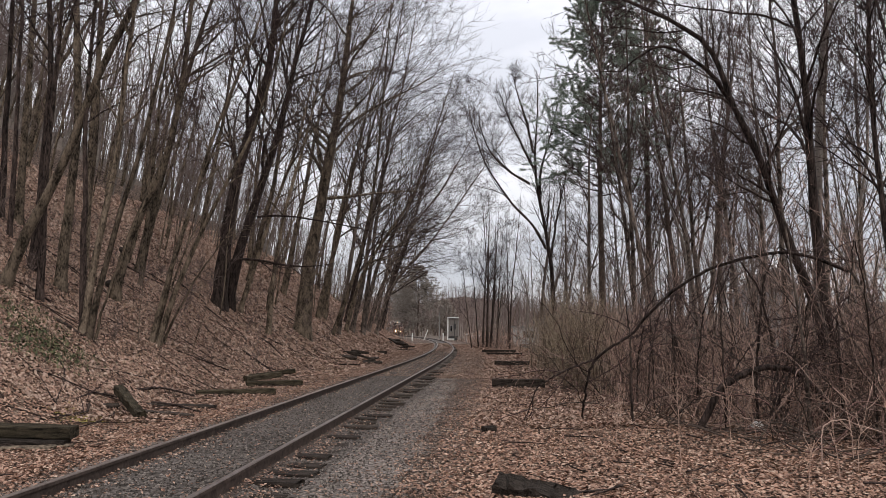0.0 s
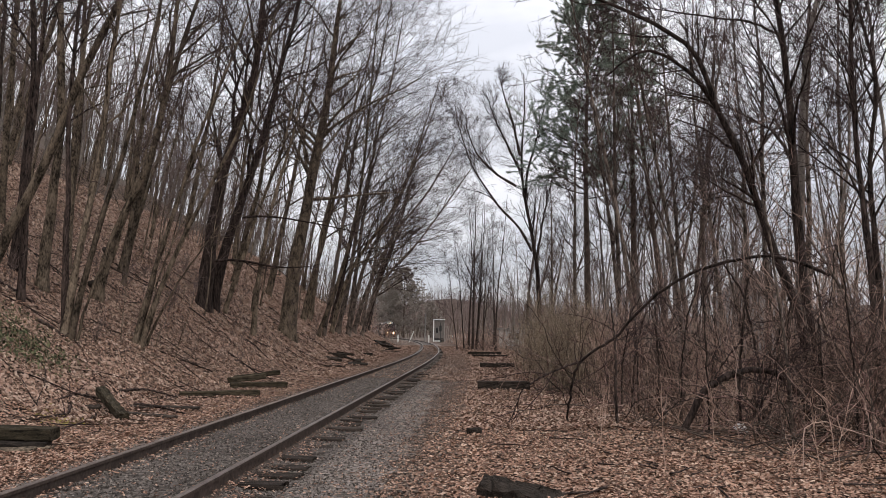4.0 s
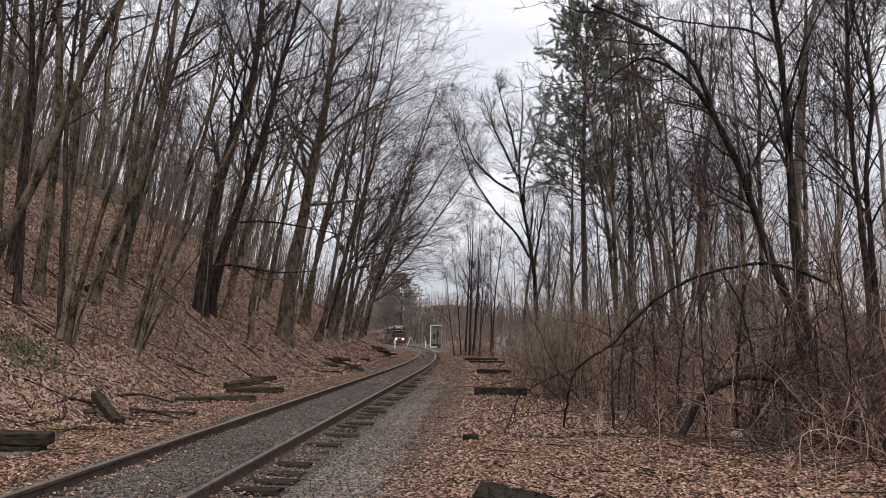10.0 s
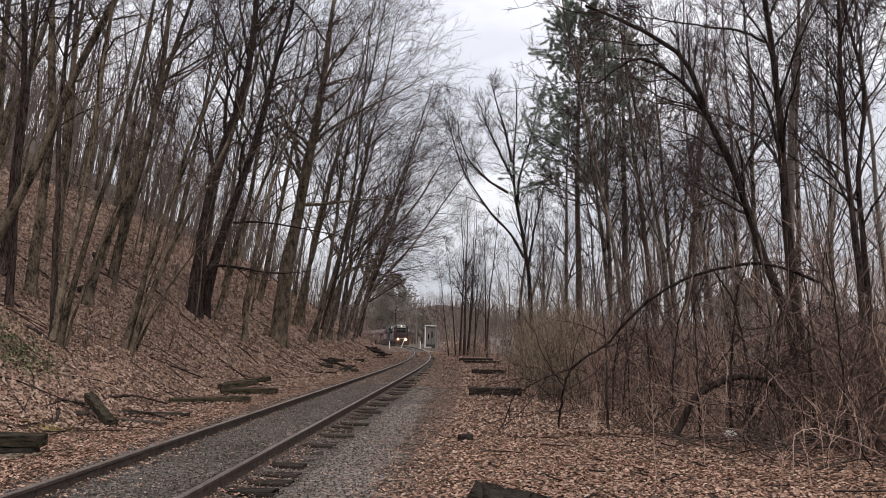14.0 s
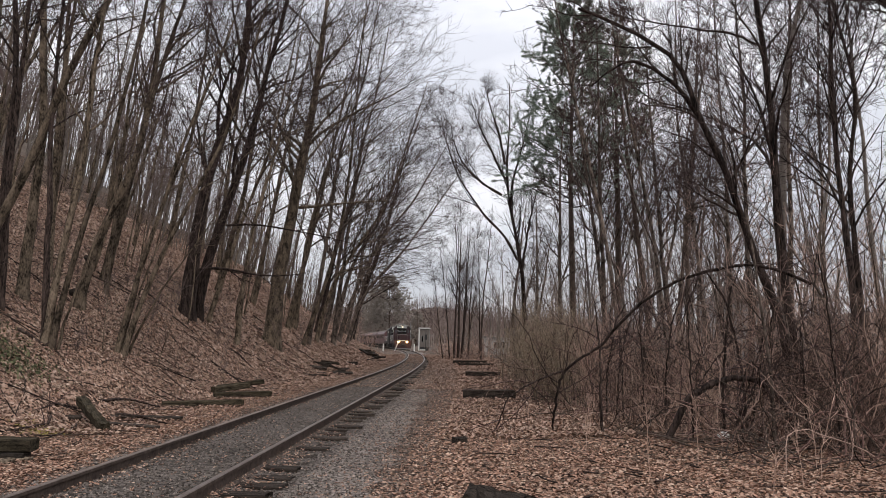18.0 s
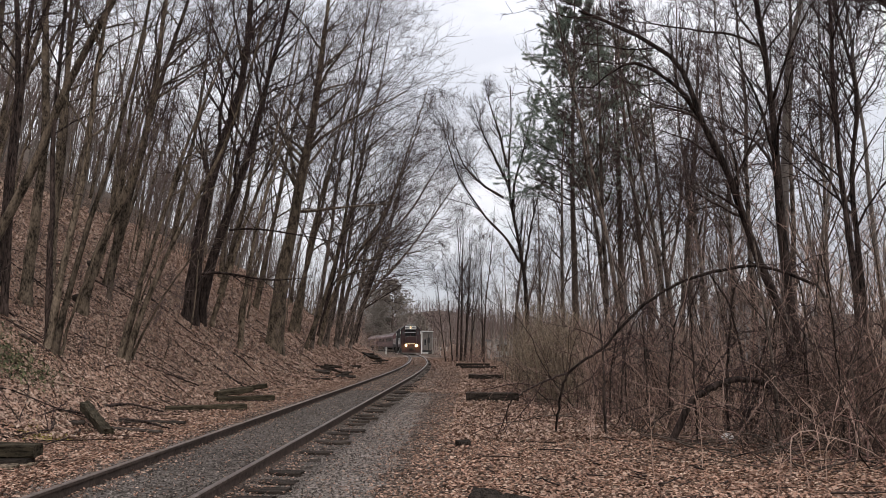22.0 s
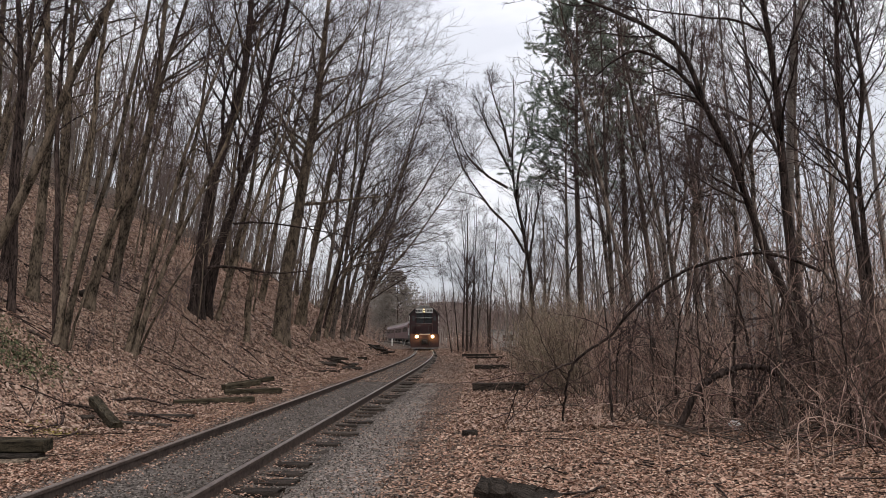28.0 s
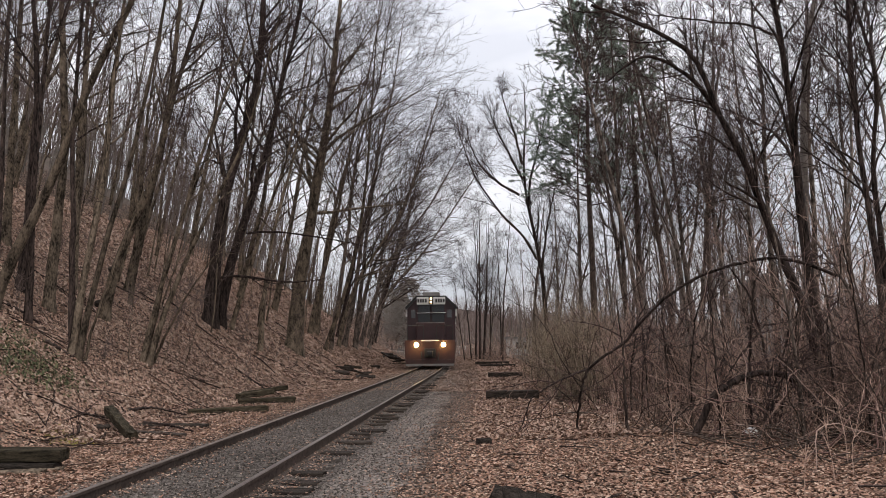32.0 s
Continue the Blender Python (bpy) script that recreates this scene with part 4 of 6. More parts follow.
def hill_trees():
    """Bare trees on the far hill, each a thin stem with a spray of branches."""
    rng = np.random.default_rng(81)
    n = 3600
    y = rng.uniform(255, 640, n)
    x = rng.uniform(-0.34, 0.3, n) * y
    p = np.stack([x, y, ground_z(x, y) - 0.5], axis=1)
    tall = rng.uniform(9, 17, n)
    d = np.stack([rng.normal(0, 0.5, n), rng.normal(0, 0.5, n), tall], axis=1)
    who = np.repeat(np.arange(n), 6)
    q = p[who] + d[who] * rng.uniform(0.35, 0.9, (n * 6, 1))
    e = np.stack([rng.normal(0, 1.5, n * 6), rng.normal(0, 1.5, n * 6), rng.uniform(1.0, 4.0, n * 6)], axis=1)
    wood = thing("hill_trees", pose(0, 0, 0), "bare grey trees covering the far hill", "trees", kind="stuff")
    tagged(new("stems", spikes("stems", p, d, np.full(n, 0.16), WOODS_TWIG)), kind="stuff").parent = wood
    tagged(new("sprays", spikes("sprays", q, e, np.full(n * 6, 0.07), WOODS_TWIG)), kind="stuff").parent = wood


hill_trees()


def blades(name, p, d, r, material):
    """One mesh of flat three-cornered needles: feet p, ways d, half width r."""
    u = unit(np.cross(d, np.roll(d, 1, axis=1) + 0.013)) * r
    return faces_mesh(name, np.stack([p - u, p + u, p + d], axis=1).reshape(-1, 3), np.arange(len(p) * 3).reshape(-1, 3), material, False)


def pine(x, y, height, radius, base, width, seed, label, dense=1.0, coarse=1.0):
    """A pine: bare lower trunk, whorled limbs, and tufts of needles."""
    rng = np.random.default_rng(seed)
    tree = thing("pine_tree", at_ground(x, y), label, "pine tree", "pines")
    trunk = grow(rng, np.array([[0, 0, -0.3]]), np.array([[0.0, 0, 1]]), np.array([height + 0.3]), 14, 0.015, 0.02)
    tr = (radius * (1 - 0.88 * np.linspace(0, 1, 14)))[None]
    new("trunk", tubes("trunk", [(trunk, tr, 9)], BARK_RED)).parent = tree
    f, w, r0, _, at = sprout(rng, trunk, tr, round(46 * dense), base, 0.98, 1.25, 0.15)
    shape = np.clip(1.35 * (1 - (at - base) / (1 - base)), 0.12, 1.0) ** 0.7
    p1 = grow(rng, f, w, width * shape * rng.uniform(0.55, 1.1, len(at)), 6, 0.1, 0.05)
    r1 = taper(np.clip(r0 * 0.3, 0.010, 0.04), 6, 0.25)
    f, w, r0, l0, at = sprout(rng, p1, r1, 8, 0.25, 1.0, 0.9)
    p2 = grow(rng, f, w, l0 * 0.42, 4, 0.12, 0.08)
    r2 = taper(np.clip(r0 * 0.6, 0.005, 0.009), 4, 0.5)
    tagged(new("crown", tubes("crown", [(p1, r1, 4), (p2, r2, 3)], BARK_DARK)), kind="stuff").parent = tree
    f, w, r0, l0, at = sprout(rng, p2, r2, 17 if coarse < 2 else 9, 0.15, 1.0, 0.6)
    many = 17 if coarse < 2 else 8
    tuft = np.repeat(f, many, axis=0)
    d = unit(np.repeat(w, many, axis=0) * 0.4 + rng.normal(0, 0.9, (len(tuft), 3))) * rng.uniform(0.09, 0.17, len(tuft))[:, None] * coarse
    tagged(new("needles", blades("needles", tuft, d, 0.012 if coarse < 2 else 0.03 * coarse, NEEDLE if coarse < 2 else HAZE_NEEDLE)), kind="stuff").parent = tree


pine(8.2, 35.5, 21, 0.2, 0.40, 3.9, 41, "tall pine with dark green needles and a reddish trunk", 2.3)
pine(10.9, 37.0, 20, 0.22, 0.5, 3.4, 42, "tall pine with sparse dark needles and a reddish trunk", 0.8)
for i, (x, y, tall, width, dense) in enumerate([(-8.2, 238, 24, 10.0, 2.8), (-13.5, 250, 22, 7.0, 1.8), (1.0, 262, 13, 6.0, 1.4), (-20.5, 302, 30, 8.0, 1.2)]):
    pine(x, y, tall, 0.35, 0.05, width, 43 + i, "dense grey-green conifer standing beyond the bend of the track", dense, 3.0)


def arching_limb(name, points, r0, r1, label, seed, spray=16, reach=1.0):
    """A bent limb drawn through a few points by a smooth curve, with thin shoots on it."""
    rng = np.random.default_rng(seed)
    pts = np.array(points, dtype=float)
    k = np.linspace(0, len(pts) - 1, 52)
    line = np.stack([np.interp(k, np.arange(len(pts)), pts[:, i]) for i in range(3)], axis=1)
    for _ in range(5):
        line[1:-1] = (line[:-2] + line[1:-1] * 2 + line[2:]) / 4
    line += rng.normal(0, 0.008, line.shape)
    foot = Vector(line[0])
    limb = thing(name, Matrix.Translation(foot), label, "fallen branch")
    rel = (line - line[0])[None]
    rad = np.linspace(r0, r1, 52)[None]
    new("limb", tubes("limb", [(rel, rad, 8)], BARK_DARK)).parent = limb
    f, w, rr, _, at = sprout(rng, rel, rad, spray, 0.15, 1.0, 0.9)
    p = grow(rng, f, w, rng.uniform(0.5, 1.6, len(f)) * reach, 6, 0.15, 0.02)
    q = taper(np.full(len(f), 0.009), 6, 0.4)
    f, w, rr, l0, at = sprout(rng, p, q, 4, 0.2, 1, 0.7)
    s, sr = grow(rng, f, w, l0 * 0.4, 3, 0.1, 0), taper(np.full(len(f), 0.005), 3, 0.5)
    for k in range(len(p)):
        shoot = new("shoot", tubes("shoot", [(p[k:k + 1], q[k:k + 1], 4)], TWIG))
        shoot.parent = limb
        tagged(new("twig_spray", tubes("twig_spray", [(s[4 * k:4 * k + 4], sr[4 * k:4 * k + 4], 3)], TWIG)), kind="stuff").parent = shoot
    return limb


arching_limb("bent_sapling", [(2.58, 13.0, -0.05), (2.6, 12.95, 0.3), (2.64, 12.9, 0.58), (2.68, 12.85, 0.86), (2.76, 12.8, 1.12), (3.07, 12.8, 1.36), (3.44, 12.75, 1.54), (3.85, 12.6, 2.12), (4.41, 12.4, 2.6), (5.15, 12.2, 2.92), (5.76, 12.0, 3.04), (6.29, 11.9, 3.0), (6.9, 11.8, 2.7)], 0.021, 0.03, "dark bare sapling bent in an arch over the brush", 51)
arching_limb("fallen_branch", [(2.76, 12.8, 1.12), (2.33, 12.7, 0.97), (2.07, 12.7, 0.85), (1.71, 12.7, 0.62), (1.5, 12.8, 0.02)], 0.02, 0.01, "thin dark branch drooping to the leaves", 52, 7)
arching_limb("fallen_branch", [(4.23, 11.7, 0.0), (4.57, 11.6, 0.73), (4.96, 11.6, 0.96), (5.35, 11.6, 1.08), (5.79, 11.6, 1.05), (6.26, 11.7, 0.68), (6.53, 11.8, 0.0)], 0.06, 0.04, "thick dead branch lying arched in the brush", 53, 10)
arching_limb("leaning_sapling", [(3.4, 12.6, 0.0), (3.38, 12.6, 0.71), (3.39, 12.6, 1.11), (3.42, 12.72, 1.51), (3.39, 12.8, 2.02), (3.37, 12.85, 2.4)], 0.028, 0.01, "dark upright stem holding the bent sapling", 54, 6)
arching_limb("fallen_branch", [(3.7, 11.9, 0.0), (4.25, 11.8, 0.55), (4.92, 11.8, 0.62), (5.51, 11.8, 0.55), (6.2, 11.8, 0.0)], 0.011, 0.007, "pale dead cane arching low over the leaves", 55, 4)
arching_limb("leaning_sapling", [(5.6, 12.2, 0.0), (5.8, 12.2, 0.65), (6.15, 12.2, 1.58), (6.5, 12.3, 2.6)], 0.022, 0.012, "dark dead stem leaning in the brush", 56, 7)
arching_limb("leaning_sapling", [(5.75, 12.0, 0.0), (5.95, 12.0, 0.65), (6.16, 12.0, 1.38), (6.3, 12.0, 2.2)], 0.02, 0.011, "dark dead stem leaning in the brush", 57, 7)
arching_limb("leaning_sapling", [(4.45, 12.3, 0.0), (4.71, 12.3, 0.47), (5.36, 12.3, 1.34), (5.9, 12.4, 1.9)], 0.018, 0.009, "dark dead stem leaning in the brush", 58, 7)


def brush_stems():
    """Dark stems that rise from the brush, arch over and droop."""
    rng = np.random.default_rng(59)
    for k in range(20):
        y = rng.uniform(10.6, 15.5)
        x = float(np.interp(y, [10.5, 13, 15.5], [5.0, 4.0, 3.6])) + rng.uniform(0.2, 4.2)
        a, reach, top = rng.uniform(0, 2 * math.pi), rng.uniform(0.5, 1.7), rng.uniform(1.3, 3.2)
        dx, dy, fall = reach * math.cos(a), 0.4 * reach * math.sin(a), rng.uniform(0.3, 0.95)
        points = [(x, y, -0.02), (x + dx * 0.05, y + dy * 0.05, top * 0.4), (x + dx * 0.25, y + dy * 0.25, top * 0.8), (x + dx * 0.6, y + dy * 0.6, top), (x + dx, y + dy, top * fall)]
        arching_limb("arching_stem", points, rng.uniform(0.014, 0.03), 0.007, "dark bare stem arching up out of the brush", 200 + k, 8, 0.8)


brush_stems()

STICK = "dead bare branch lying in leaves at the bank's foot"
arching_limb("fallen_branch", [(-6.4, 14.8, 0.32), (-6.24, 15.74, 0.3), (-5.67, 16.23, 0.08)], 0.03, 0.016, STICK, 70, 5, 0.35)
arching_limb("fallen_branch", [(-5.89, 14.45, 0.09), (-5.28, 14.19, 0.08), (-4.52, 13.35, 0.05)], 0.04, 0.014, STICK, 71, 3, 0.35)
arching_limb("fallen_branch", [(-6.32, 11.57, 0.14), (-6.19, 12.42, 0.14), (-6.31, 12.72, 0.24)], 0.012, 0.022, STICK, 72, 3, 0.35)
arching_limb("fallen_branch", [(-6.62, 12.56, 0.3), (-6.62, 13.49, 0.38), (-6.32, 13.93, 0.24)], 0.013, 0.02, STICK, 73, 4, 0.35)
arching_limb("fallen_branch", [(-7.28, 19.3, 1.0), (-6.72, 19.93, 0.7), (-6.2, 20.5, 0.42)], 0.03, 0.016, STICK, 75, 4, 0.35)
arching_limb("fallen_branch", [(-8.4, 24.6, 1.75), (-7.6, 25.2, 1.2), (-6.9, 26.4, 0.75)], 0.035, 0.016, STICK, 76, 5, 0.35)


def on_ground(x, y, lift):
    return float(ground_z(x, y)) + lift


def bank_sticks():
    """Fallen branches that lie along the slope among its leaves."""
    rng = np.random.default_rng(63)
    for k in range(22):
        y = rng.uniform(15, 44)
        x, a, long = float(centre(y)) - rng.uniform(4.8, 10.5), rng.uniform(-0.5, 0.9), rng.uniform(0.9, 2.6)
        points = []
        for along in (0.0, 0.35, 0.7, 1.0):
            px, py = x + math.cos(a) * long * along + rng.normal(0, 0.06), y - math.sin(a) * long * along + rng.normal(0, 0.1)
            points.append((px, py, on_ground(px, py, rng.uniform(0.02, 0.1))))
        arching_limb("fallen_branch", points, rng.uniform(0.018, 0.04), 0.01, "dead bare branch lying among leaves on the bank", 300 + k, 4, 0.4)


bank_sticks()


def leaning_tree():
    """A dark tree that leans out of the brush and throws its crown over towards the track."""
    rng = np.random.default_rng(61)
    base = np.array([7.05, 13.2, 0.0])
    tree = thing("bare_tree", Matrix.Translation(base), "dark leafless tree curving out of the brush towards the track", "tree", "trees in the brush")
    trunk = through_points(rng, [(0.33, 0.69), (0.17, 1.75), (-0.19, 2.83), (-0.53, 3.76), (-0.85, 4.74), (-0.99, 5.22), (-1.3, 5.54), (-1.49, 6.03), (-1.63, 6.63), (-1.88, 7.4), (-2.53, 7.67), (-3.12, 7.99), (-3.9, 8.3)], 8.3, 26)[None]
    trunk[0, 1:, 0] -= 0.02
    tr = np.linspace(0.105, 0.028, 26)[None]
    big = through_points(rng, [(-1.49, 6.29), (-1.96, 6.84), (-2.48, 7.22), (-2.92, 7.29), (-3.29, 7.09), (-3.68, 6.74)], 7.3, 26, (-1.05, 5.27))[None]
    br = np.linspace(0.06, 0.015, 26)[None]
    new("trunk", tubes("trunk", [(trunk, tr, 9), (big, br, 7)], BARK_DARK, 0.06)).parent = tree
    fa, wa, ra, _, aa = sprout(rng, trunk, tr, 13, 0.35, 1.0, 0.85)
    fb, wb, rb, _, ab = sprout(rng, big, br, 10, 0.2, 1.0, 0.7)
    f, w, r0 = np.concatenate([fa, fb]), np.concatenate([wa, wb]), np.concatenate([ra, rb])
    p1 = grow(rng, f, w, rng.uniform(1.0, 2.6, len(f)), 7, 0.14, 0.03, (-0.03, 0, 0))
    r1 = taper(np.clip(r0 * 0.5, 0.012, 0.05), 7, 0.25)
    f, w, r0, l0, at = sprout(rng, p1, r1, 5, 0.2, 1.0, 0.75)
    p2 = grow(rng, f, w, l0 * 0.5, 5, 0.14, 0.04)
    r2 = taper(np.clip(r0 * 0.6, 0.007, 0.03), 5, 0.3)
    tagged(new("crown", tubes("crown", [(p1, r1, 5), (p2, r2, 4)], BARK_DARK)), kind="stuff").parent = tree
    f, w, r0, l0, at = sprout(rng, p2, r2, 4, 0.2, 1.0, 0.7)
    p3 = grow(rng, f, w, l0 * 0.45, 5, 0.28, 0.09)
    tagged(new("twig_spray", tubes("twig_spray", [(p3, taper(np.full(len(f), 0.006), 5, 0.4), 3)], TWIG)), kind="stuff").parent = tree


leaning_tree()


# ---- brush ----
def shrub_meshes(seed, stems, height, spread, arch, wood=CANE, droop=-0.045):
    """A clump of thin canes and their side shoots."""
    rng = np.random.default_rng(seed)
    foot = np.stack([rng.normal(0, spread, stems), rng.normal(0, spread, stems), np.full(stems, -0.05)], axis=1)
    way = np.stack([rng.normal(0, arch, stems), rng.normal(0, arch, stems), np.ones(stems)], axis=1)
    p = grow(rng, foot, way, height * rng.uniform(0.45, 1.15, stems), 10, 0.2 if droop else 0.1, droop)
    r = taper(0.005 + 0.014 * rng.uniform(0, 1, stems) ** 3, 10, 0.35)
    f, w, r0, l0, at = sprout(rng, p, r, 5, 0.2, 1.0, 0.75)
    p2 = grow(rng, f, w, l0 * rng.uniform(0.15, 0.4, len(f)), 3, 0.18, 0.0)
    r2 = taper(np.clip(r0 * 0.65, 0.0032, 0.006), 3, 0.5)
    f, w, r0, l0, at = sprout(rng, p2, r2, 1, 0.2, 1.0, 0.7)
    canes = [tubes("cane", [(p[k:k + 1], r[k:k + 1], 4), (p2[k * 5:k * 5 + 5], r2[k * 5:k * 5 + 5], 3)], wood) for k in range(stems)]
    return canes, tubes("cane_clump", [(p, r, 3), (p2, r2, 3)], wood), spikes("shoot_spray", f, w * (l0 * 0.6)[:, None], np.full(len(f), 0.0035), wood)


def brush():
    rng = np.random.default_rng(88)
    tall = [shrub_meshes(500 + i, 20, 2.1 + 0.25 * i, 0.35, 0.22 + 0.05 * i, CANE_DARK if i % 3 == 1 else CANE) for i in range(6)]
    low = [shrub_meshes(520 + i, 16, 1.3 + 0.2 * i, 0.4, 0.5, CANE_DARK if i % 2 else CANE) for i in range(4)]

    tan = [shrub_meshes(540 + i, 30, 2.3 + 0.25 * i, 0.3, 0.06, CANE_TAN, 0.0) for i in range(3)]
    upright = [shrub_meshes(550 + i, 22, 2.0 + 0.25 * i, 0.35, 0.1, CANE_DARK if i == 1 else CANE, 0.0) for i in range(3)]

    def put(meshes, x, y, scale, label):
        s = thing("brush_shrub", at_ground(x, y, rng.uniform(0, 360), scale), label, "shrub", "brush beside the track")
        canes, clump, spray = meshes
        if y < 14.5 and x > 0:
            for me in canes:
                new("cane", me).parent = s
        else:
            tagged(new("cane_clump", clump), kind="stuff").parent = s
        tagged(new("shoot_spray", spray), kind="stuff").parent = s

    # the brush's front edge runs outwards towards the camera
    for _ in range(150):
        y = 10.0 + 41 * rng.uniform(0, 1) ** 1.7
        edge = float(np.interp(y, [8, 9, 10.5, 13, 15.5, 19, 33, 52], [5.3, 5.0, 4.6, 3.6, 3.4, 3.4, 5.0, 6.2]))
        x = edge + 0.35 + rng.gamma(1.3, 2.4)
        if abs(x / y - 0.444) < 0.05 and y < 12.4:
            continue
        near = x - edge < 2.4 and y < 15.5
        if y > 15.5 and x - edge < 2.6:
            put(upright[int(rng.integers(3))], x, y, rng.uniform(0.75, 1.05), "leafless reddish-brown shrub of upright canes beside the track")
            continue
        put(low[1 + 2 * int(rng.integers(2))] if y < 11 else (low if near else tall)[int(rng.integers(4))], x, y, rng.uniform(0.55, 0.9) if near else rng.uniform(0.75, 1.2), "tangled leafless reddish-brown shrub beside the track")
    for _ in range(14):
        y = rng.uniform(10.8, 16)
        put(tall[(1, 4)[int(rng.integers(2))]], y * rng.uniform(0.54, 0.7), y, rng.uniform(0.9, 1.15), "tangled leafless reddish-brown shrub beside the track")
    for _ in range(26):
        y = rng.uniform(18.5, 32)
        put(tan[int(rng.integers(3))], float(np.interp(y, [19, 33], [3.05, 4.6])) + rng.uniform(0.0, 1.6), y, rng.uniform(0.7, 1.15), "tall pale leafless canes at the brush's edge")
    for _ in range(10):
        y = rng.uniform(34, 70)
        put(low[int(rng.integers(4))], float(centre(y)) - rng.uniform(5.2, 15), y, rng.uniform(0.5, 1.0), "thin leafless shoots on the leafy bank")
    for _ in range(34):
        y = rng.uniform(58, 118)
        put(low[int(rng.integers(4))], float(centre(y)) + 3.6 + rng.gamma(1.4, 1.6), y, rng.uniform(0.8, 1.5), "low dark leafless shrub beside the far track")
    for _ in range(44):
        y = rng.uniform(78, 140)
        x = float(centre(y)) - rng.uniform(3.4, 12)
        if x / y < -0.09:
            put(tall[int(rng.integers(6))], x, y, rng.uniform(0.9, 1.6), "leafless shrub on the outside of the bend")
    for _ in range(26):
        y = rng.uniform(70, 130)
        side = rng.choice([-1, 1])
        put(tall[int(rng.integers(6))], float(centre(y)) + side * rng.uniform(5.0, 11), y, rng.uniform(0.9, 1.4), "leafless shrub beside the far track")


brush()


def vines():
    """Long thin runners that loop through the brush."""
    rng = np.random.default_rng(90)
    n = 460
    y = 9.2 + 16 * rng.uniform(0, 1, n) ** 1.4
    edge = np.interp(y, [8, 9, 10.5, 13, 15.5, 19, 33], [5.3, 5.0, 4.6, 3.5, 3.1, 2.9, 4.2])
    x = edge + rng.gamma(1.3, 1.9, n)
    a = rng.uniform(0, 2 * math.pi, n)
    way = np.stack([np.cos(a), 0.6 * np.sin(a), rng.uniform(0.6, 1.8, n)], axis=1)
    p = grow(rng, np.stack([x, y, ground_z(x, y) - 0.03], axis=1), way, rng.uniform(1.4, 4.2, n), 16, 0.24, -0.075)
    p[:, :, 2] = np.maximum(p[:, :, 2], 0.04)
    for i, (name, wood) in enumerate((("brush_vines", CANE_DARK), ("brush_vines", BARK_MID), ("brush_vines", TWIG_RED))):
        q = p[i::3]
        ob = new(name, tubes(name, [(q, taper(rng.uniform(0.004, 0.012, len(q)), 16, 0.4), 4)], wood))
        tagged(ob, "long leafless vines looping through the brush", "vines", kind="stuff")


vines()


def weed(x, y, height, lean, seed):
    rng = np.random.default_rng(seed)
    w = thing("dry_weed", at_ground(x, y), "single dry weed stalk standing in fallen leaves", "weed", "weeds")
    p = grow(rng, np.array([[0, 0, -0.03]]), np.array([[lean, 0, 1.0]]), np.array([height]), 8, 0.06, 0)
    r = taper(np.array([0.006]), 8, 0.4)
    f, d, r0, l0, at = sprout(rng, p, r, 7, 0.3, 1.0, 0.6)
    new("stalk", tubes("stalk", [(p, r, 4)], CANE)).parent = w
    s = grow(rng, f, d, l0 * 0.25, 4, 0.12, 0.05)
    for k in range(7):
        new("sprig", tubes("sprig", [(s[k:k + 1], taper(np.full(1, 0.004), 4, 0.5), 3)], CANE)).parent = w


for i, (x, y) in enumerate([(2.2, 13.3), (3.0, 12.0), (2.9, 8.6), (4.4, 7.9), (4.9, 8.4), (3.6, 7.0), (5.2, 9.0), (2.6, 10.6), (4.7, 10.6), (3.9, 9.6), (-7.3, 22.0), (-6.9, 24.5), (-6.6, 38.0), (-6.2, 40.5)]):
    weed(x, y, 0.7 + 0.35 * ((i * 7) % 5) / 4, 0.1 * math.sin(i * 2.1), 600 + i)


# ---- old ties, stump, stones ----
def old_tie(x, y, z, length, yaw, pitch=0.0, roll=0.0, mat=TIE, seed=0, label="weathered old railway tie lying in fallen leaves", wide=0.23, tall=0.17, rough=1.0):
    rng = np.random.default_rng(900 + seed)
    bm = bmesh.new()
    n = 14
    rings = []
    for i in range(n + 1):
        s = i / n
        w, h = wide / 2 * rng.uniform(0.92, 1.03), tall / 2 * rng.uniform(0.92, 1.04)
        c = 0.02
        ring = [(-w + c, -h), (w - c, -h), (w, -h + c), (w, h - c), (w - c, h), (0.01, h * rng.uniform(0.86, 1.0)), (-w + c, h), (-w, h - c), (-w, -h + c)]
        end = rng.normal(0, 0.02) if i in (0, n) else 0
        rings.append([bm.verts.new(((s - 0.5) * length + end + rng.normal(0, 0.006 * rough), a + rng.normal(0, 0.004 * rough), b + rng.normal(0, 0.004 * rough))) for a, b in ring])
    for a, b in zip(rings, rings[1:]):
        for i in range(9):
            bm.faces.new((a[i], a[(i + 1) % 9], b[(i + 1) % 9], b[i]))
    bm.faces.new(rings[0][::-1])
    bm.faces.new(rings[-1])
    bmesh.ops.recalc_face_normals(bm, faces=bm.faces)
    ob = part("old_railway_tie", bm, mat)
    ob.matrix_basis = pose(x, y, z, roll, pitch, yaw)
    return tagged(ob, label, "railway tie", "discarded ties")


# beside the near rail
old_tie(-6.2, 9.75, on_ground(-5.7, 9.7, 0.19), 2.4, -3, 0, 4, TIE_MOSS, 1, "dark split railway tie stacked on another")
old_tie(-6.25, 9.55, on_ground(-5.7, 9.5, 0.02), 2.5, 2, 0, 0, ROTTEN, 2)
old_tie(-5.8, 9.25, on_ground(-5.7, 9.2, 0.02), 1.5, 6, -1, 8, BARK, 3, "splintered grey plank half sunk in leaves", 0.14, 0.06)
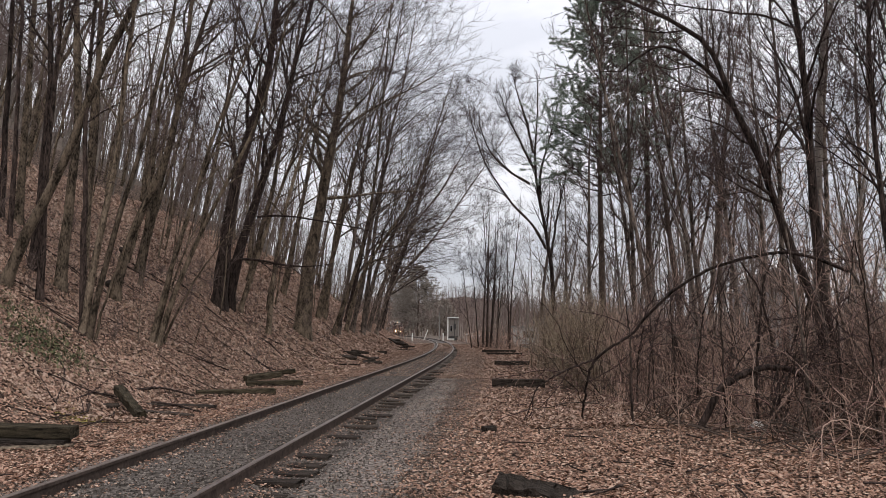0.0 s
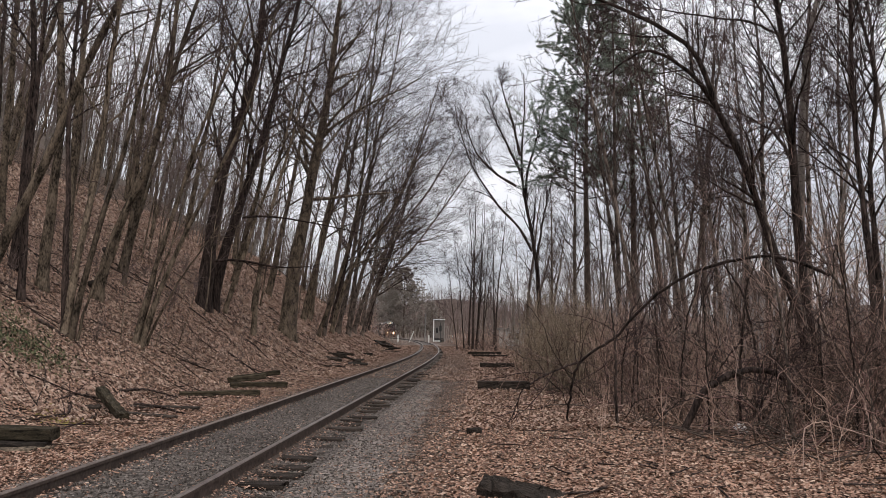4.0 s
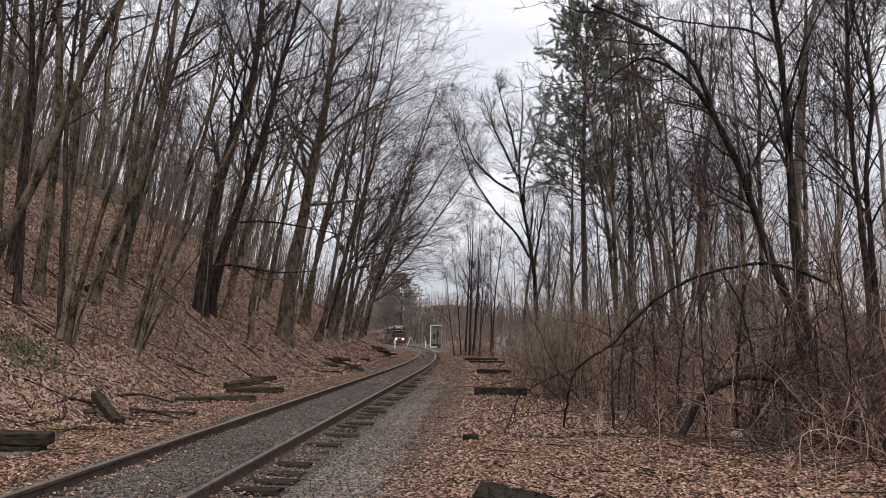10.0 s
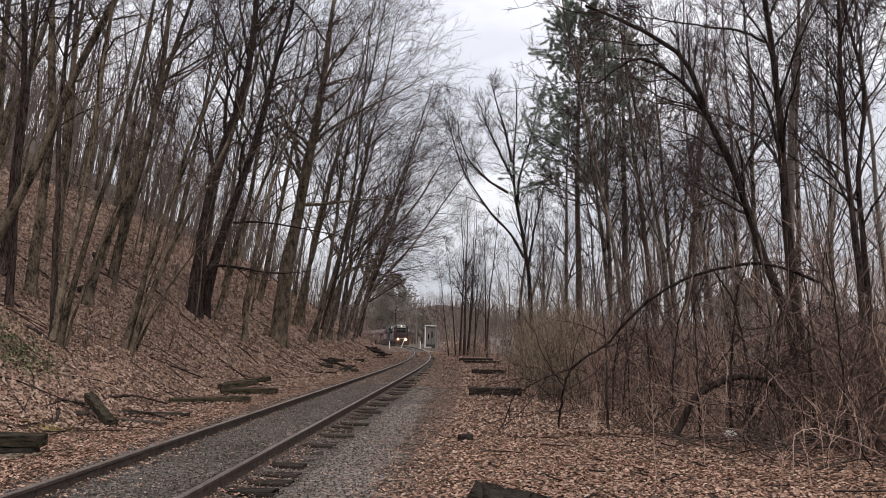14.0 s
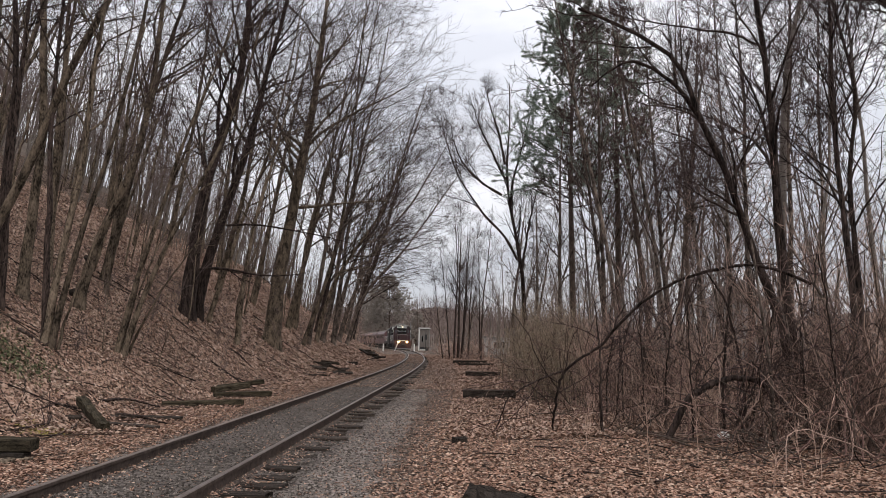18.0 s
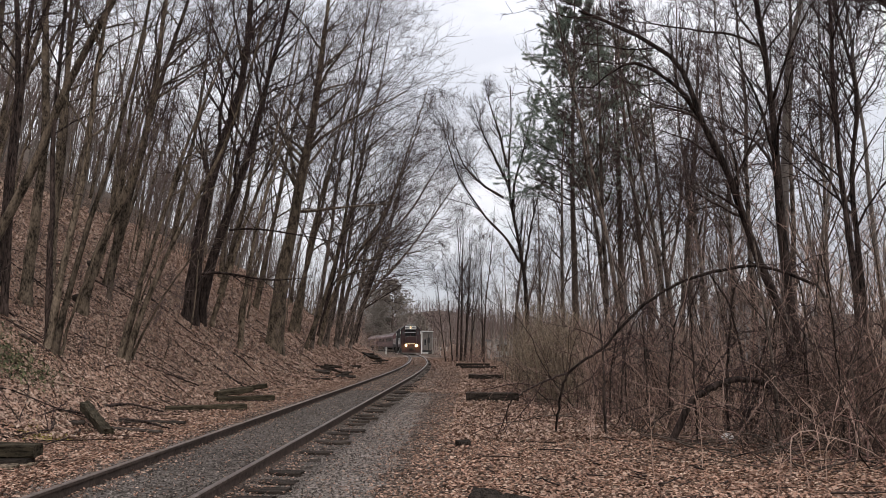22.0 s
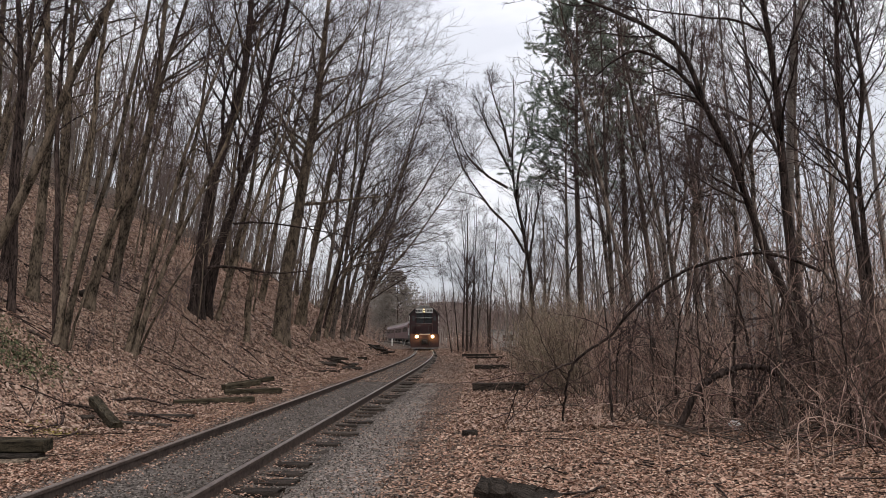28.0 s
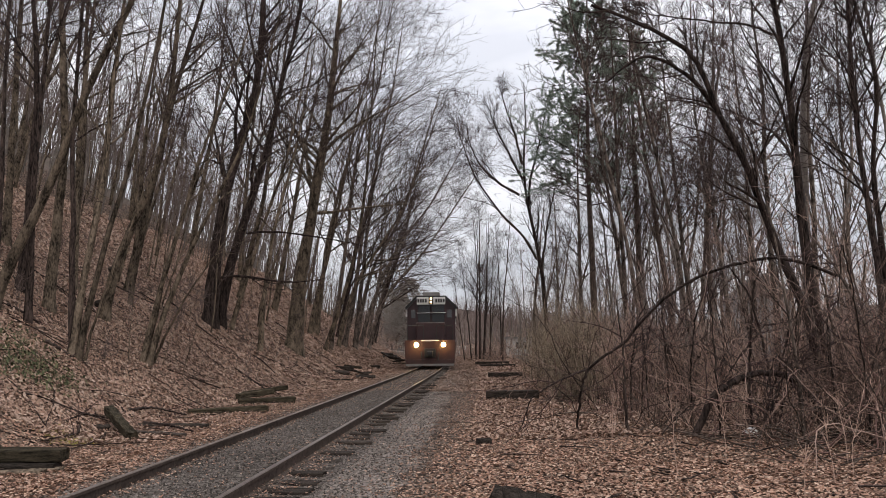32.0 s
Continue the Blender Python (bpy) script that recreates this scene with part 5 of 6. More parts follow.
old_tie(-5.74, 13.05, 0.25, 1.75, -52, 12, 6, TIE_MOSS, 4, "mossy railway tie tilted against the foot of the bank", 0.17, 0.17, 2.0)
old_tie(-5.2, 13.1, on_ground(-5.2, 13.1, 0.03), 1.3, -12, 2, 0, TIE, 5, "broken dark piece of railway tie among leaves", 0.16, 0.1)
old_tie(-5.45, 14.3, on_ground(-5.4, 14.3, 0.04), 1.9, -7, 0, 10, TIE, 6, "rotten dark log among leaves at the bank's foot", 0.14, 0.1)
old_tie(-5.27, 9.58, on_ground(-5.27, 9.58, 0.03), 0.75, -14, 2, 6, BARK, 12, "pale split plank end lying in leaves", 0.14, 0.06)
old_tie(-6.22, 13.23, on_ground(-6.22, 13.23, 0.03), 0.42, 20, 0, 10, TIE, 7, "broken dark piece of railway tie among leaves", 0.14, 0.1)
old_tie(-5.0, 17.2, on_ground(-5.0, 17.2, 0.08), 1.9, 27, 0, 0, TIE_MOSS, 8, "mossy railway tie lying flat in the leaves", 0.2, 0.15)
old_tie(-4.68, 19.9, on_ground(-4.7, 19.9, 0.08), 1.55, 26, 0, 0, TIE_MOSS, 9, "mossy railway tie at the bottom of a pile", 0.2, 0.2)
old_tie(-5.2, 20.6, on_ground(-5.0, 20.6, 0.24), 1.2, 50, -4, 0, TIE_MOSS, 10, "mossy railway tie resting across a pile", 0.2, 0.16)
old_tie(-5.35, 21.6, on_ground(-5.3, 21.6, 0.22), 1.7, 22, -7, 0, TIE_MOSS, 11, "mossy railway tie resting across a pile", 0.2, 0.14)
HEAPED = "dark rotten railway tie in a heap beside the track"
for i, (x, y, lift, length, yaw, pitch, wide, tall) in enumerate((
        (-4.8, 37.2, 0.12, 1.15, 35, 4, 0.26, 0.24), (-4.8, 35.3, 0.08, 1.0, 30, 6, 0.24, 0.16), (-4.15, 31.6, 0.04, 0.95, -14, 0, 0.22, 0.16),
        (-4.05, 36.9, 0.24, 2.2, -56, 7, 0.16, 0.1), (-3.95, 38.3, 0.06, 1.1, -24, -3, 0.24, 0.18), (-3.35, 34.1, 0.05, 0.95, 6, 0, 0.24, 0.16),
        (-4.5, 38.6, 0.3, 1.0, -20, 5, 0.18, 0.12), (-3.7, 35.6, 0.1, 0.8, 48, -8, 0.14, 0.12), (-4.4, 34.2, 0.03, 0.7, 70, 0, 0.12, 0.1))):
    old_tie(x, y, on_ground(x, y, lift), length, yaw, pitch, 24 * math.sin(i * 1.7), ROTTEN if i % 3 == 2 else TIE, 20 + i, HEAPED, wide, tall, 2.0)
old_tie(-4.0, 46.0, on_ground(-4.0, 46.0, 0.08), 0.9, 28, 0, 0, TIE, 31, "dark railway tie beside the track", 0.26, 0.24)
old_tie(-3.45, 56.5, on_ground(-3.45, 56.5, 0.1), 2.4, 12, 3, 0, TIE, 32, "dark railway tie beside the track", 0.2, 0.16)
for i, (dx, dy, dz, yaw, pit, ln) in enumerate([(0, 0, 0.05, -8, 0, 2.6), (0.5, 2.0, 0.06, 25, 0, 2.4), (-0.8, 1.0, 0.1, 60, 4, 2.2), (-0.2, 2.6, 0.26, -30, 5, 2.4), (0.4, 4.0, 0.2, 15, -4, 2.3), (-1.0, 3.5, 0.1, 0, 0, 2.2), (-0.4, 5.0, 0.3, 40, 8, 2.0), (0.1, 6.0, 0.12, -20, 0, 2.5), (-0.6, 1.6, 0.34, -40, 10, 1.8), (0.3, 3.2, 0.36, 65, -9, 1.6)]):
    old_tie(-3.7 + dx, 60.0 + dy, on_ground(-3.7 + dx, 60.0 + dy, dz), ln * (0.6 + 0.13 * i % 0.4), yaw * 1.5, pit + 5 * math.sin(i * 1.9), 20 * math.sin(i * 2.7), TIE, 40 + i, HEAPED, 0.16 + 0.03 * (i % 3), 0.1 + 0.03 * (i % 4), 2.0)
# at the brush's edge
old_tie(2.22, 20.4, on_ground(2.3, 20.7, 0.13), 1.5, -3, 0, 0, TIE, 61, "thick dark railway tie half buried at the brush's edge", 0.3, 0.26)
old_tie(2.2, 22.4, on_ground(2.2, 22.4, 0.03), 0.35, 10, 0, 0, TIE, 62, "broken end of a railway tie in the leaves")
old_tie(3.25, 33.0, on_ground(3.3, 33.0, 0.13), 1.6, -8, 0, 0, ROTTEN, 63, "thick dark railway tie half buried at the brush's edge", 0.32, 0.25)
old_tie(4.3, 48.5, on_ground(4.3, 48.5, 0.1), 2.5, -3, 0, 0, ROTTEN, 64, "dark railway tie at the brush's edge", 0.3, 0.26)
old_tie(4.3, 53.0, on_ground(4.3, 53.0, 0.12), 2.5, 3, 0, 0, ROTTEN, 65, "dark railway tie at the brush's edge", 0.3, 0.26)
old_tie(0.92, 7.05, on_ground(0.92, 7.05, 0.02), 0.78, -16, 9, 14, ROTTEN, 66, "rotten black log end lying in fallen leaves", 0.3, 0.2, 5.0)
old_tie(0.78, 11.45, on_ground(0.78, 11.45, 0.03), 0.22, 20, 0, 0, ROTTEN, 67, "small dark block of wood among leaves", 0.14, 0.14)
old_tie(1.1, 12.3, on_ground(1.1, 12.3, 0.02), 0.75, 3, 0, 0, TIE, 68, "thin dead stick lying on the leaves", 0.04, 0.04)


def bag():
    rng = np.random.default_rng(5)
    bm = bmesh.new()
    bmesh.ops.create_icosphere(bm, subdivisions=3, radius=0.13)
    for v in bm.verts:
        v.co *= 1 + 0.25 * noise.noise(v.co * 14) + rng.normal(0, 0.02)
        v.co.z *= 0.85
    ob = part("plastic_bag", bm, PLASTIC)
    ob.matrix_basis = pose(5.41, 12.18, on_ground(5.41, 12.18, 0.08))
    tagged(ob, "crumpled white plastic bag at the foot of the brush", "bag")


bag()


# ---- leaves, stones, sticks ----
def lay_leaves(name, x, y, size, tilt, lift, material, label, rng):
    """Folded oval leaves lying along the slope of the ground, each turned and tilted its own way."""
    n = len(x)
    e = 0.06
    z = ground_z(x, y)
    sx, sy = (ground_z(x + e, y) - z) / e, (ground_z(x, y + e) - z) / e
    a = rng.uniform(0, 2 * math.pi, n)
    c, s = np.cos(a), np.sin(a)
    along_v = np.stack([c, s, sx * c + sy * s + rng.normal(0, tilt, n)], axis=1) * size[:, None]
    across = np.stack([-s, c, -sx * s + sy * c + rng.normal(0, tilt, n)], axis=1) * (size * rng.uniform(0.4, 0.7, n))[:, None]
    up = np.array([0, 0, 1.0]) * (size * rng.uniform(-0.15, 0.5, n))[:, None]
    mid = np.stack([x, y, z + rng.uniform(*lift, n)], axis=1)
    skew = rng.uniform(0.1, 0.5, n)[:, None]
    verts = np.stack([mid - along_v, mid - along_v * skew + across + up, mid + along_v * 0.55 + across * 0.7 + up, mid + along_v, mid + along_v * 0.5 - across * 0.8 + up, mid - along_v * skew - across + up], axis=1).reshape(-1, 3)
    i = np.arange(n) * 6
    faces = np.concatenate([np.stack([i, i + 1, i + 2, i + 3], axis=1), np.stack([i, i + 3, i + 4, i + 5], axis=1)])
    tagged(new(name, faces_mesh(name, verts, faces, material, False)), label, "leaves", kind="stuff")


def leaf_litter():
    rng = np.random.default_rng(11)
    n = 330000
    y = 4.2 + 26 * rng.uniform(0, 1, n) ** 1.6
    x = rng.uniform(-0.72, 0.70, n) * (y + 1.5)
    back = rng.uniform(0, 1, n) < 0.06
    y = np.where(back, rng.uniform(-7, 4.5, n), y)
    x = np.where(back, rng.uniform(-7.5, 7.5, n), x)
    u = x - centre(y)
    beside_rail = (np.abs(u + 0.62) < 0.12) | (np.abs(u - 0.95) < 0.2)
    share = np.interp(u, [-1.7, -1.2, -0.8, -0.5, 1.4, 1.7, 2.2, 2.9, 3.4], [1.0, 0.6, 0.3, 0.06, 0.06, 0.12, 0.25, 0.75, 1.0])
    keep = rng.uniform(0, 1, n) < np.where(beside_rail, 0.35, share)
    x, y = x[keep], y[keep]
    size = rng.uniform(0.012, 0.034, len(x)) * np.interp(x - centre(y), [-1.5, -1.2, 2.2, 3.2], [1.0, 0.7, 0.7, 1.0])
    lay_leaves("leaf_litter", x, y, size, 0.22, (0.008, 0.04), LEAF, "dry brown fallen leaves covering the ground", rng)


def bank_litter():
    rng = np.random.default_rng(21)
    n = 300000
    y = 12 + 73 * rng.uniform(0, 1, n) ** 1.6
    u = -2.4 - 15 * rng.uniform(0, 1, n) ** 0.9
    right = rng.uniform(0, 1, n) < 0.16
    u = np.where(right, 3.0 + 5 * rng.uniform(0, 1, n), u)
    size = rng.uniform(0.018, 0.045, n) * np.clip(y / 20, 1, 2.6)
    lay_leaves("bank_leaf_litter", centre(y) + u, y, size, 0.4, (0.01, 0.06), BANK_LEAF, "dry brown fallen leaves on the bank", rng)


def far_litter():
    """Leaves blown over the far track bed and the worn way beside it."""
    rng = np.random.default_rng(23)
    n = 44000
    y = 24 + 66 * rng.uniform(0, 1, n) ** 1.3
    pick = rng.uniform(0, 1, n)
    u = np.where(pick < 0.6, 3.7 - 2.6 * rng.uniform(0, 1, n) ** 1.6, np.where(pick < 0.92, rng.uniform(-3.0, -1.1, n), rng.uniform(-0.7, 0.7, n)))
    size = rng.uniform(0.018, 0.04, n) * np.clip(y / 30, 1, 2.2)
    lay_leaves("track_leaf_litter", centre(y) + u, y, size, 0.25, (0.015, 0.035), BANK_LEAF, "dry leaves blown over the track bed", rng)


def ballast():
    rng = np.random.default_rng(12)
    n = 80000
    y = np.where(rng.uniform(0, 1, n) < 0.06, rng.uniform(-7, 4, n), 4.0 + 52 * rng.uniform(0, 1, n) ** 2.1)
    u = np.where(rng.uniform(0, 1, n) < 0.72, rng.uniform(-1.75, 1.75, n), rng.normal(2.35, 0.45, n))
    x = centre(y) + u
    r = rng.uniform(0.007, 0.017, n) * np.clip(y / 20, 1, 2)
    mid = np.stack([x, y, ground_z(x, y) + r * 0.35 + 0], axis=1)
    axes = np.array([[1, 0, 0], [0, 1, 0], [-1, 0, 0], [0, -1, 0], [0, 0, 1.0]])
    turn = rng.uniform(0, 2 * math.pi, n)
    c, s = np.cos(turn)[:, None], np.sin(turn)[:, None]
    pts = axes[None] * rng.uniform(0.6, 1.25, (n, 5, 1)) * r[:, None, None]
    pts = np.stack([pts[..., 0] * c - pts[..., 1] * s, pts[..., 0] * s + pts[..., 1] * c, pts[..., 2]], axis=-1) + rng.normal(0, 0.003, (n, 5, 3))
    verts = (mid[:, None] + pts).reshape(-1, 3)
    q = np.array([[0, 1, 4], [1, 2, 4], [2, 3, 4], [3, 0, 4]])
    faces = (q[None] + (np.arange(n) * 5)[:, None, None]).reshape(-1, 3)
    tagged(new("ballast_stones", faces_mesh("ballast_stones", verts, faces, STONE, False)), "grey crushed stone ballast between and beside the rails", "gravel", kind="stuff")


def ground_sticks():
    rng = np.random.default_rng(13)
    n = 850
    y = 7 + 28 * rng.uniform(0, 1, n) ** 1.3
    x = np.where(rng.uniform(0, 1, n) < 0.68, centre(y) - rng.uniform(2.6, 12, n), centre(y) + rng.uniform(3.4, 10, n))
    a = rng.uniform(0, 2 * math.pi, n)
    p = grow(rng, np.stack([x, y, ground_z(x, y) + 0.03], axis=1), np.stack([np.cos(a), np.sin(a), np.zeros(n)], axis=1), rng.uniform(0.3, 1.8, n) * np.where(x > centre(y), 0.4, 1.0), 6, 0.14, 0)
    p[:, :, 2] = ground_z(p[:, :, 0], p[:, :, 1]) + 0.02 + rng.uniform(0, 0.05, (n, 1))
    tagged(new("dead_sticks", tubes("dead_sticks", [(p, taper(rng.uniform(0.005, 0.016, n), 6, 0.5), 4)], BARK_DARK)), "dead sticks strewn over the fallen leaves", "sticks", kind="stuff")


def green_patch():
    """Evergreen ground cover: small pointed leaves in a loose patch, and moss beside the tilted tie."""
    rng = np.random.default_rng(14)
    n = 1300
    x, y = rng.normal(-8.0, 0.42, n), rng.normal(14.2, 0.5, n)
    x, y = np.where(np.arange(n) % 4 == 0, x - 1.1, x), np.where(np.arange(n) % 4 == 0, y + 0.8, y)
    lay_leaves("green_groundcover", x, y, rng.uniform(0.015, 0.035, n), 0.8, (0.03, 0.14), GREEN, "small patch of green leaves on the bank", rng)
    n = 500
    x, y = rng.normal(-6.0, 0.25, n), rng.normal(12.1, 0.2, n)
    lay_leaves("moss_patch", x, y, rng.uniform(0.01, 0.03, n), 0.4, (0.01, 0.05), MOSS, "yellow-green moss among fallen leaves", rng)


def brush_debris():
    """Broken pale and dark branches lying at the brush's foot."""
    rng = np.random.default_rng(15)
    for k, wood in enumerate((BARK_RED, BARK_DARK)):
        n = (60, 24)[k]
        y = rng.uniform(8.8, 13.0, n)
        x = np.interp(y, [8, 9, 10.5, 13], [5.0, 4.8, 4.3, 3.3]) + rng.gamma(1.2, 0.9, n)
        a = rng.normal(0.1, 0.5, n) + math.pi * rng.integers(0, 2, n)
        p = grow(rng, np.stack([x, y, ground_z(x, y) + 0.04], axis=1), np.stack([np.cos(a), np.sin(a), np.zeros(n)], axis=1), rng.uniform(0.3, 1.2, n), 8, 0.2, 0)
        p[:, :, 2] = ground_z(p[:, :, 0], p[:, :, 1]) + 0.03 + np.linspace(0, 1, 8)[None] * rng.uniform(0, 0.25, (n, 1))
        tagged(new("broken_branches", tubes("broken_branches", [(p, taper(rng.uniform(0.006, 0.02, n), 8, 0.4), 5)], wood)), "broken dead branches lying at the brush's foot", "branches", kind="stuff")


leaf_litter()
bank_litter()
ballast()
far_litter()
ground_sticks()
green_patch()
brush_debris()


# ---- beyond the bend ----
def far_things():
    hut = thing("signal_hut", pose(2.15, 136, 0, 0, 0, 3), "weathered grey-brown trackside hut with white corner post and roof edge", "hut")
    part("wall", boxed(-1.0, 1.0, 0, 2.4, 0.7, 4.2, bevel=0.02), HUT_GREY, hut)
    part("base", boxed(-0.97, 0.97, 0.05, 2.35, 0, 0.7), BLACK, hut, "dark brick base")
    roof = part("roof", boxed(-1.15, 1.15, -0.25, 2.6, 4.2, 4.36, bevel=0.02), GREY, hut)
    part("fascia", boxed(-1.15, 1.15, -0.29, -0.25, 4.22, 4.38), WHITE, roof, "white roof edge")
    part("corner_post", boxed(-1.14, -0.94, -0.12, 0.0, 0.0, 4.14, bevel=0.01), WHITE, hut, "white corner post")
    part("corner_post", boxed(0.94, 1.06, -0.1, 0.0, 0.0, 4.14, bevel=0.01), GREY, hut, "grey corner post")
    w = part("window", boxed(-0.62, -0.14, -0.07, 0.02, 1.55, 2.85, bevel=0.01), GREY, hut)
    part("pane", boxed(-0.54, -0.22, -0.1, -0.05, 1.65, 2.75), GLASS, w)
    for i in range(8):
        part("clapboard", boxed(-0.92, 0.92, -0.03, 0.01, 0.74 + i * 0.43, 0.78 + i * 0.43), HUT_GREY, hut)
    part("step", boxed(-0.9, 0.2, -0.9, -0.12, 0, 0.28, bevel=0.02), CONCRETE, hut)
    sig = thing("signal_mast", pose(2.3, 128, 0), "dark railway signal on a slim mast", "signal")
    part("mast", rod(bmesh.new(), (0, 0, 0), (0, 0, 3.6), 0.06), BLACK, sig)
    part("signal_head", boxed(-0.22, 0.22, -0.18, 0.1, 2.0, 3.0, bevel=0.03), BLACK, sig)
    pole = thing("utility_pole", pose(-0.6, 150, 0), "grey wooden utility pole beyond the crossing", "pole")
    part("shaft", rod(bmesh.new(), (0, 0, 0), (0, 0, 5.8), 0.11, 0.08), GREY, pole)
    for x, y in ((4.2, 122), (5.4, 124), (6.6, 124), (-5.0, 118), (0.2, 126)):
        post = thing("marker_post", pose(x, y, 0, 0, 6 if x == 4.2 else 0, 0), "short white wooden post by the level crossing", "post", "crossing posts")
        part("shaft", boxed(-0.09, 0.09, -0.09, 0.09, 0, 1.3, bevel=0.01), WHITE, post)
    cross = thing("crossing_gate", pose(-3.3, 126, 0, 0, 22, 0), "pale raised crossing arm leaning beside the track", "crossing gate")
    part("arm", boxed(-0.06, 0.06, -0.05, 0.05, 0, 2.1, bevel=0.01), WHITE, cross)
    house = thing("house", pose(34.5, 72, 0, 0, 0, -12), "grey house with a dark gabled roof behind the trees", "house")
    part("wall", boxed(-2.7, 2.7, 0, 9, 0, 6.2), SIDING, house)
    part("roof", prism([(-3.0, 6.0), (3.0, 6.0), (0, 8.6)], -0.4, 9.4), ROOF, house)
    for x in (-1.9, 0.9):
        w = part("window", boxed(x, x + 1.0, -0.06, 0.02, 2.6, 4.0), WHITE, house)
        part("pane", boxed(x + 0.1, x + 0.9, -0.09, -0.05, 2.7, 3.9), GLASS, w)
    shed = thing("warehouse", pose(17, 98, 0, 0, 0, -6), "long low pale building seen through the brush", "building")
    part("wall", boxed(-7, 7, 0, 8, 0, 2.3), CONCRETE, shed)
    part("roof", boxed(-7.3, 7.3, -0.3, 8.3, 2.3, 2.5), GREY, shed)
    for i in range(4):
        part("window", boxed(-5.6 + i * 3.2, -4.0 + i * 3.2, -0.05, 0.02, 0.9, 1.8), GLASS, shed)


far_things()


# ---- the train ----
def wheelset(parent, y, r=0.5):
    for side in (-0.75, 0.75):
        w = part("wheel", rod(bmesh.new(), (side - 0.06, y, r), (side + 0.06, y, r), r, sides=24), GREY, parent)
        part("hub", rod(bmesh.new(), (side * 1.09, y, r), (side * 1.2, y, r), 0.16, sides=12), BLACK, w)


def bogie(parent, y):
    t = part("truck_frame", boxed(-1.15, 1.15, y - 1.9, y + 1.9, 0.42, 0.85, bevel=0.05), BLACK, parent)
    for o in (-1.3, 1.3):
        wheelset(parent, y + o)
    return t


def dome(x, y, z, r):
    """A bulging lamp lens that faces the engine's front."""
    bm = bmesh.new()
    bmesh.ops.create_uvsphere(bm, u_segments=16, v_segments=10, radius=r)
    bmesh.ops.scale(bm, vec=(1, 0.6, 1), verts=bm.verts)
    bmesh.ops.translate(bm, vec=(x, y, z), verts=bm.verts)
    return bm


def engine(label, paint, lit):
    """A diesel hood unit, nose towards its own -y, standing on the rail tops."""
    e = thing("locomotive", pose(0, 0, 0), label, "locomotive", "train")
    part("underframe", boxed(-1.5, 1.5, 0.6, 17.2, 1.05, 1.58, bevel=0.04), paint, e)
    # only the lit engine's plate and plow wear the glow-tinted paint
    front = part("front_plate", prism([(-1.5, 0.5), (1.5, 0.5), (1.55, 1.0), (1.55, 1.66), (-1.55, 1.66), (-1.55, 1.0)], 0.5, 0.62), PILOT_GLOW if lit else paint, e)
    part("plow", prism([(-1.45, 0.12), (1.45, 0.12), (1.5, 0.5), (-1.5, 0.5)], 0.32, 0.55), PILOT_GLOW if lit else paint, e, "dark steel plow")
    part("plow_edge", boxed(-1.46, 1.46, 0.29, 0.33, 0.11, 0.24), GREY, e, "worn grey plow edge")
    part("coupler", boxed(-0.17, 0.17, -0.1, 0.6, 0.68, 1.0, bevel=0.05), BLACK, e)
    part("coupler_pocket", boxed(-0.34, 0.34, 0.42, 0.52, 0.6, 1.15, bevel=0.03), BLACK, front)
    for x in (-0.55, 0.55):
        part("air_hose", rod(bmesh.new(), (x, 0.42, 0.95), (x * 0.85, 0.3, 0.42), 0.035), BLACK, front)
    part("nose", boxed(-0.9, 0.9, 1.3, 3.0, 1.58, 2.78, bevel=0.09), paint, e)
    part("nose_stripe", boxed(-0.92, 0.92, 1.28, 1.4, 2.72, 2.75), GREY, e, "pale edge of the nose")
    part("cab", prism([(-1.55, 1.58), (1.55, 1.58), (1.55, 3.78), (0.92, 4.45), (-0.92, 4.45), (-1.55, 3.78)], 3.0, 5.3), paint, e)
    part("cab_roof", prism([(-1.68, 3.72), (-1.55, 3.70), (-0.9, 4.42), (0.9, 4.42), (1.55, 3.70), (1.68, 3.72), (1.66, 3.84), (0.95, 4.53), (-0.95, 4.53), (-1.66, 3.84)], 2.82, 5.4), BLACK, e)
    part("sunshade", boxed(-0.93, 0.93, 2.72, 2.98, 3.40, 3.44), WHITE, e, "white window ledge")
    for x0, x1 in ((-0.85, -0.06), (0.06, 0.85)):
        part("windscreen", boxed(x0, x1, 2.96, 3.03, 3.46, 3.92, bevel=0.01), GLASS, e)
        part("lower_windscreen", boxed(x0, x1, 2.97, 3.03, 2.84, 3.36, bevel=0.01), GLASS, e)
    for x in (-1, 1):
        part("front_door_window", boxed(min(x * 1.02, x * 1.32), max(x * 1.02, x * 1.32), 2.96, 3.03, 3.1, 3.62, bevel=0.02), SKY_TINT_GLASS, e)
        part("side_window", boxed(x * 1.55 - 0.02, x * 1.55 + 0.02, 3.5, 4.8, 2.9, 3.6, bevel=0.005), GLASS, e)
        part("mirror", boxed(x * 1.62 - 0.05, x * 1.62 + 0.05, 3.1, 3.4, 3.2, 3.65, bevel=0.01), WHITE, e)
    board = part("number_board", boxed(-0.92, 0.92, 2.70, 2.86, 3.96, 4.44, bevel=0.01), WHITE, e, "white number board")
    if lit:
        for x in (-0.58, 0.58):
            for k in range(4):
                part("number_bar", boxed(x - 0.3 + k * 0.16, x - 0.18 + k * 0.16, 2.685, 2.7, 4.09, 4.32), INK, board)
    lamp = part("headlight", boxed(-0.15, 0.15, 2.60, 2.74, 3.98, 4.46, bevel=0.04), BLACK, e)
    for z in (4.1, 4.33):
        part("lens", rod(bmesh.new(), (0, 2.57, z), (0, 2.63, z), 0.08, sides=16), LAMP_WHITE if lit else GLASS, lamp)
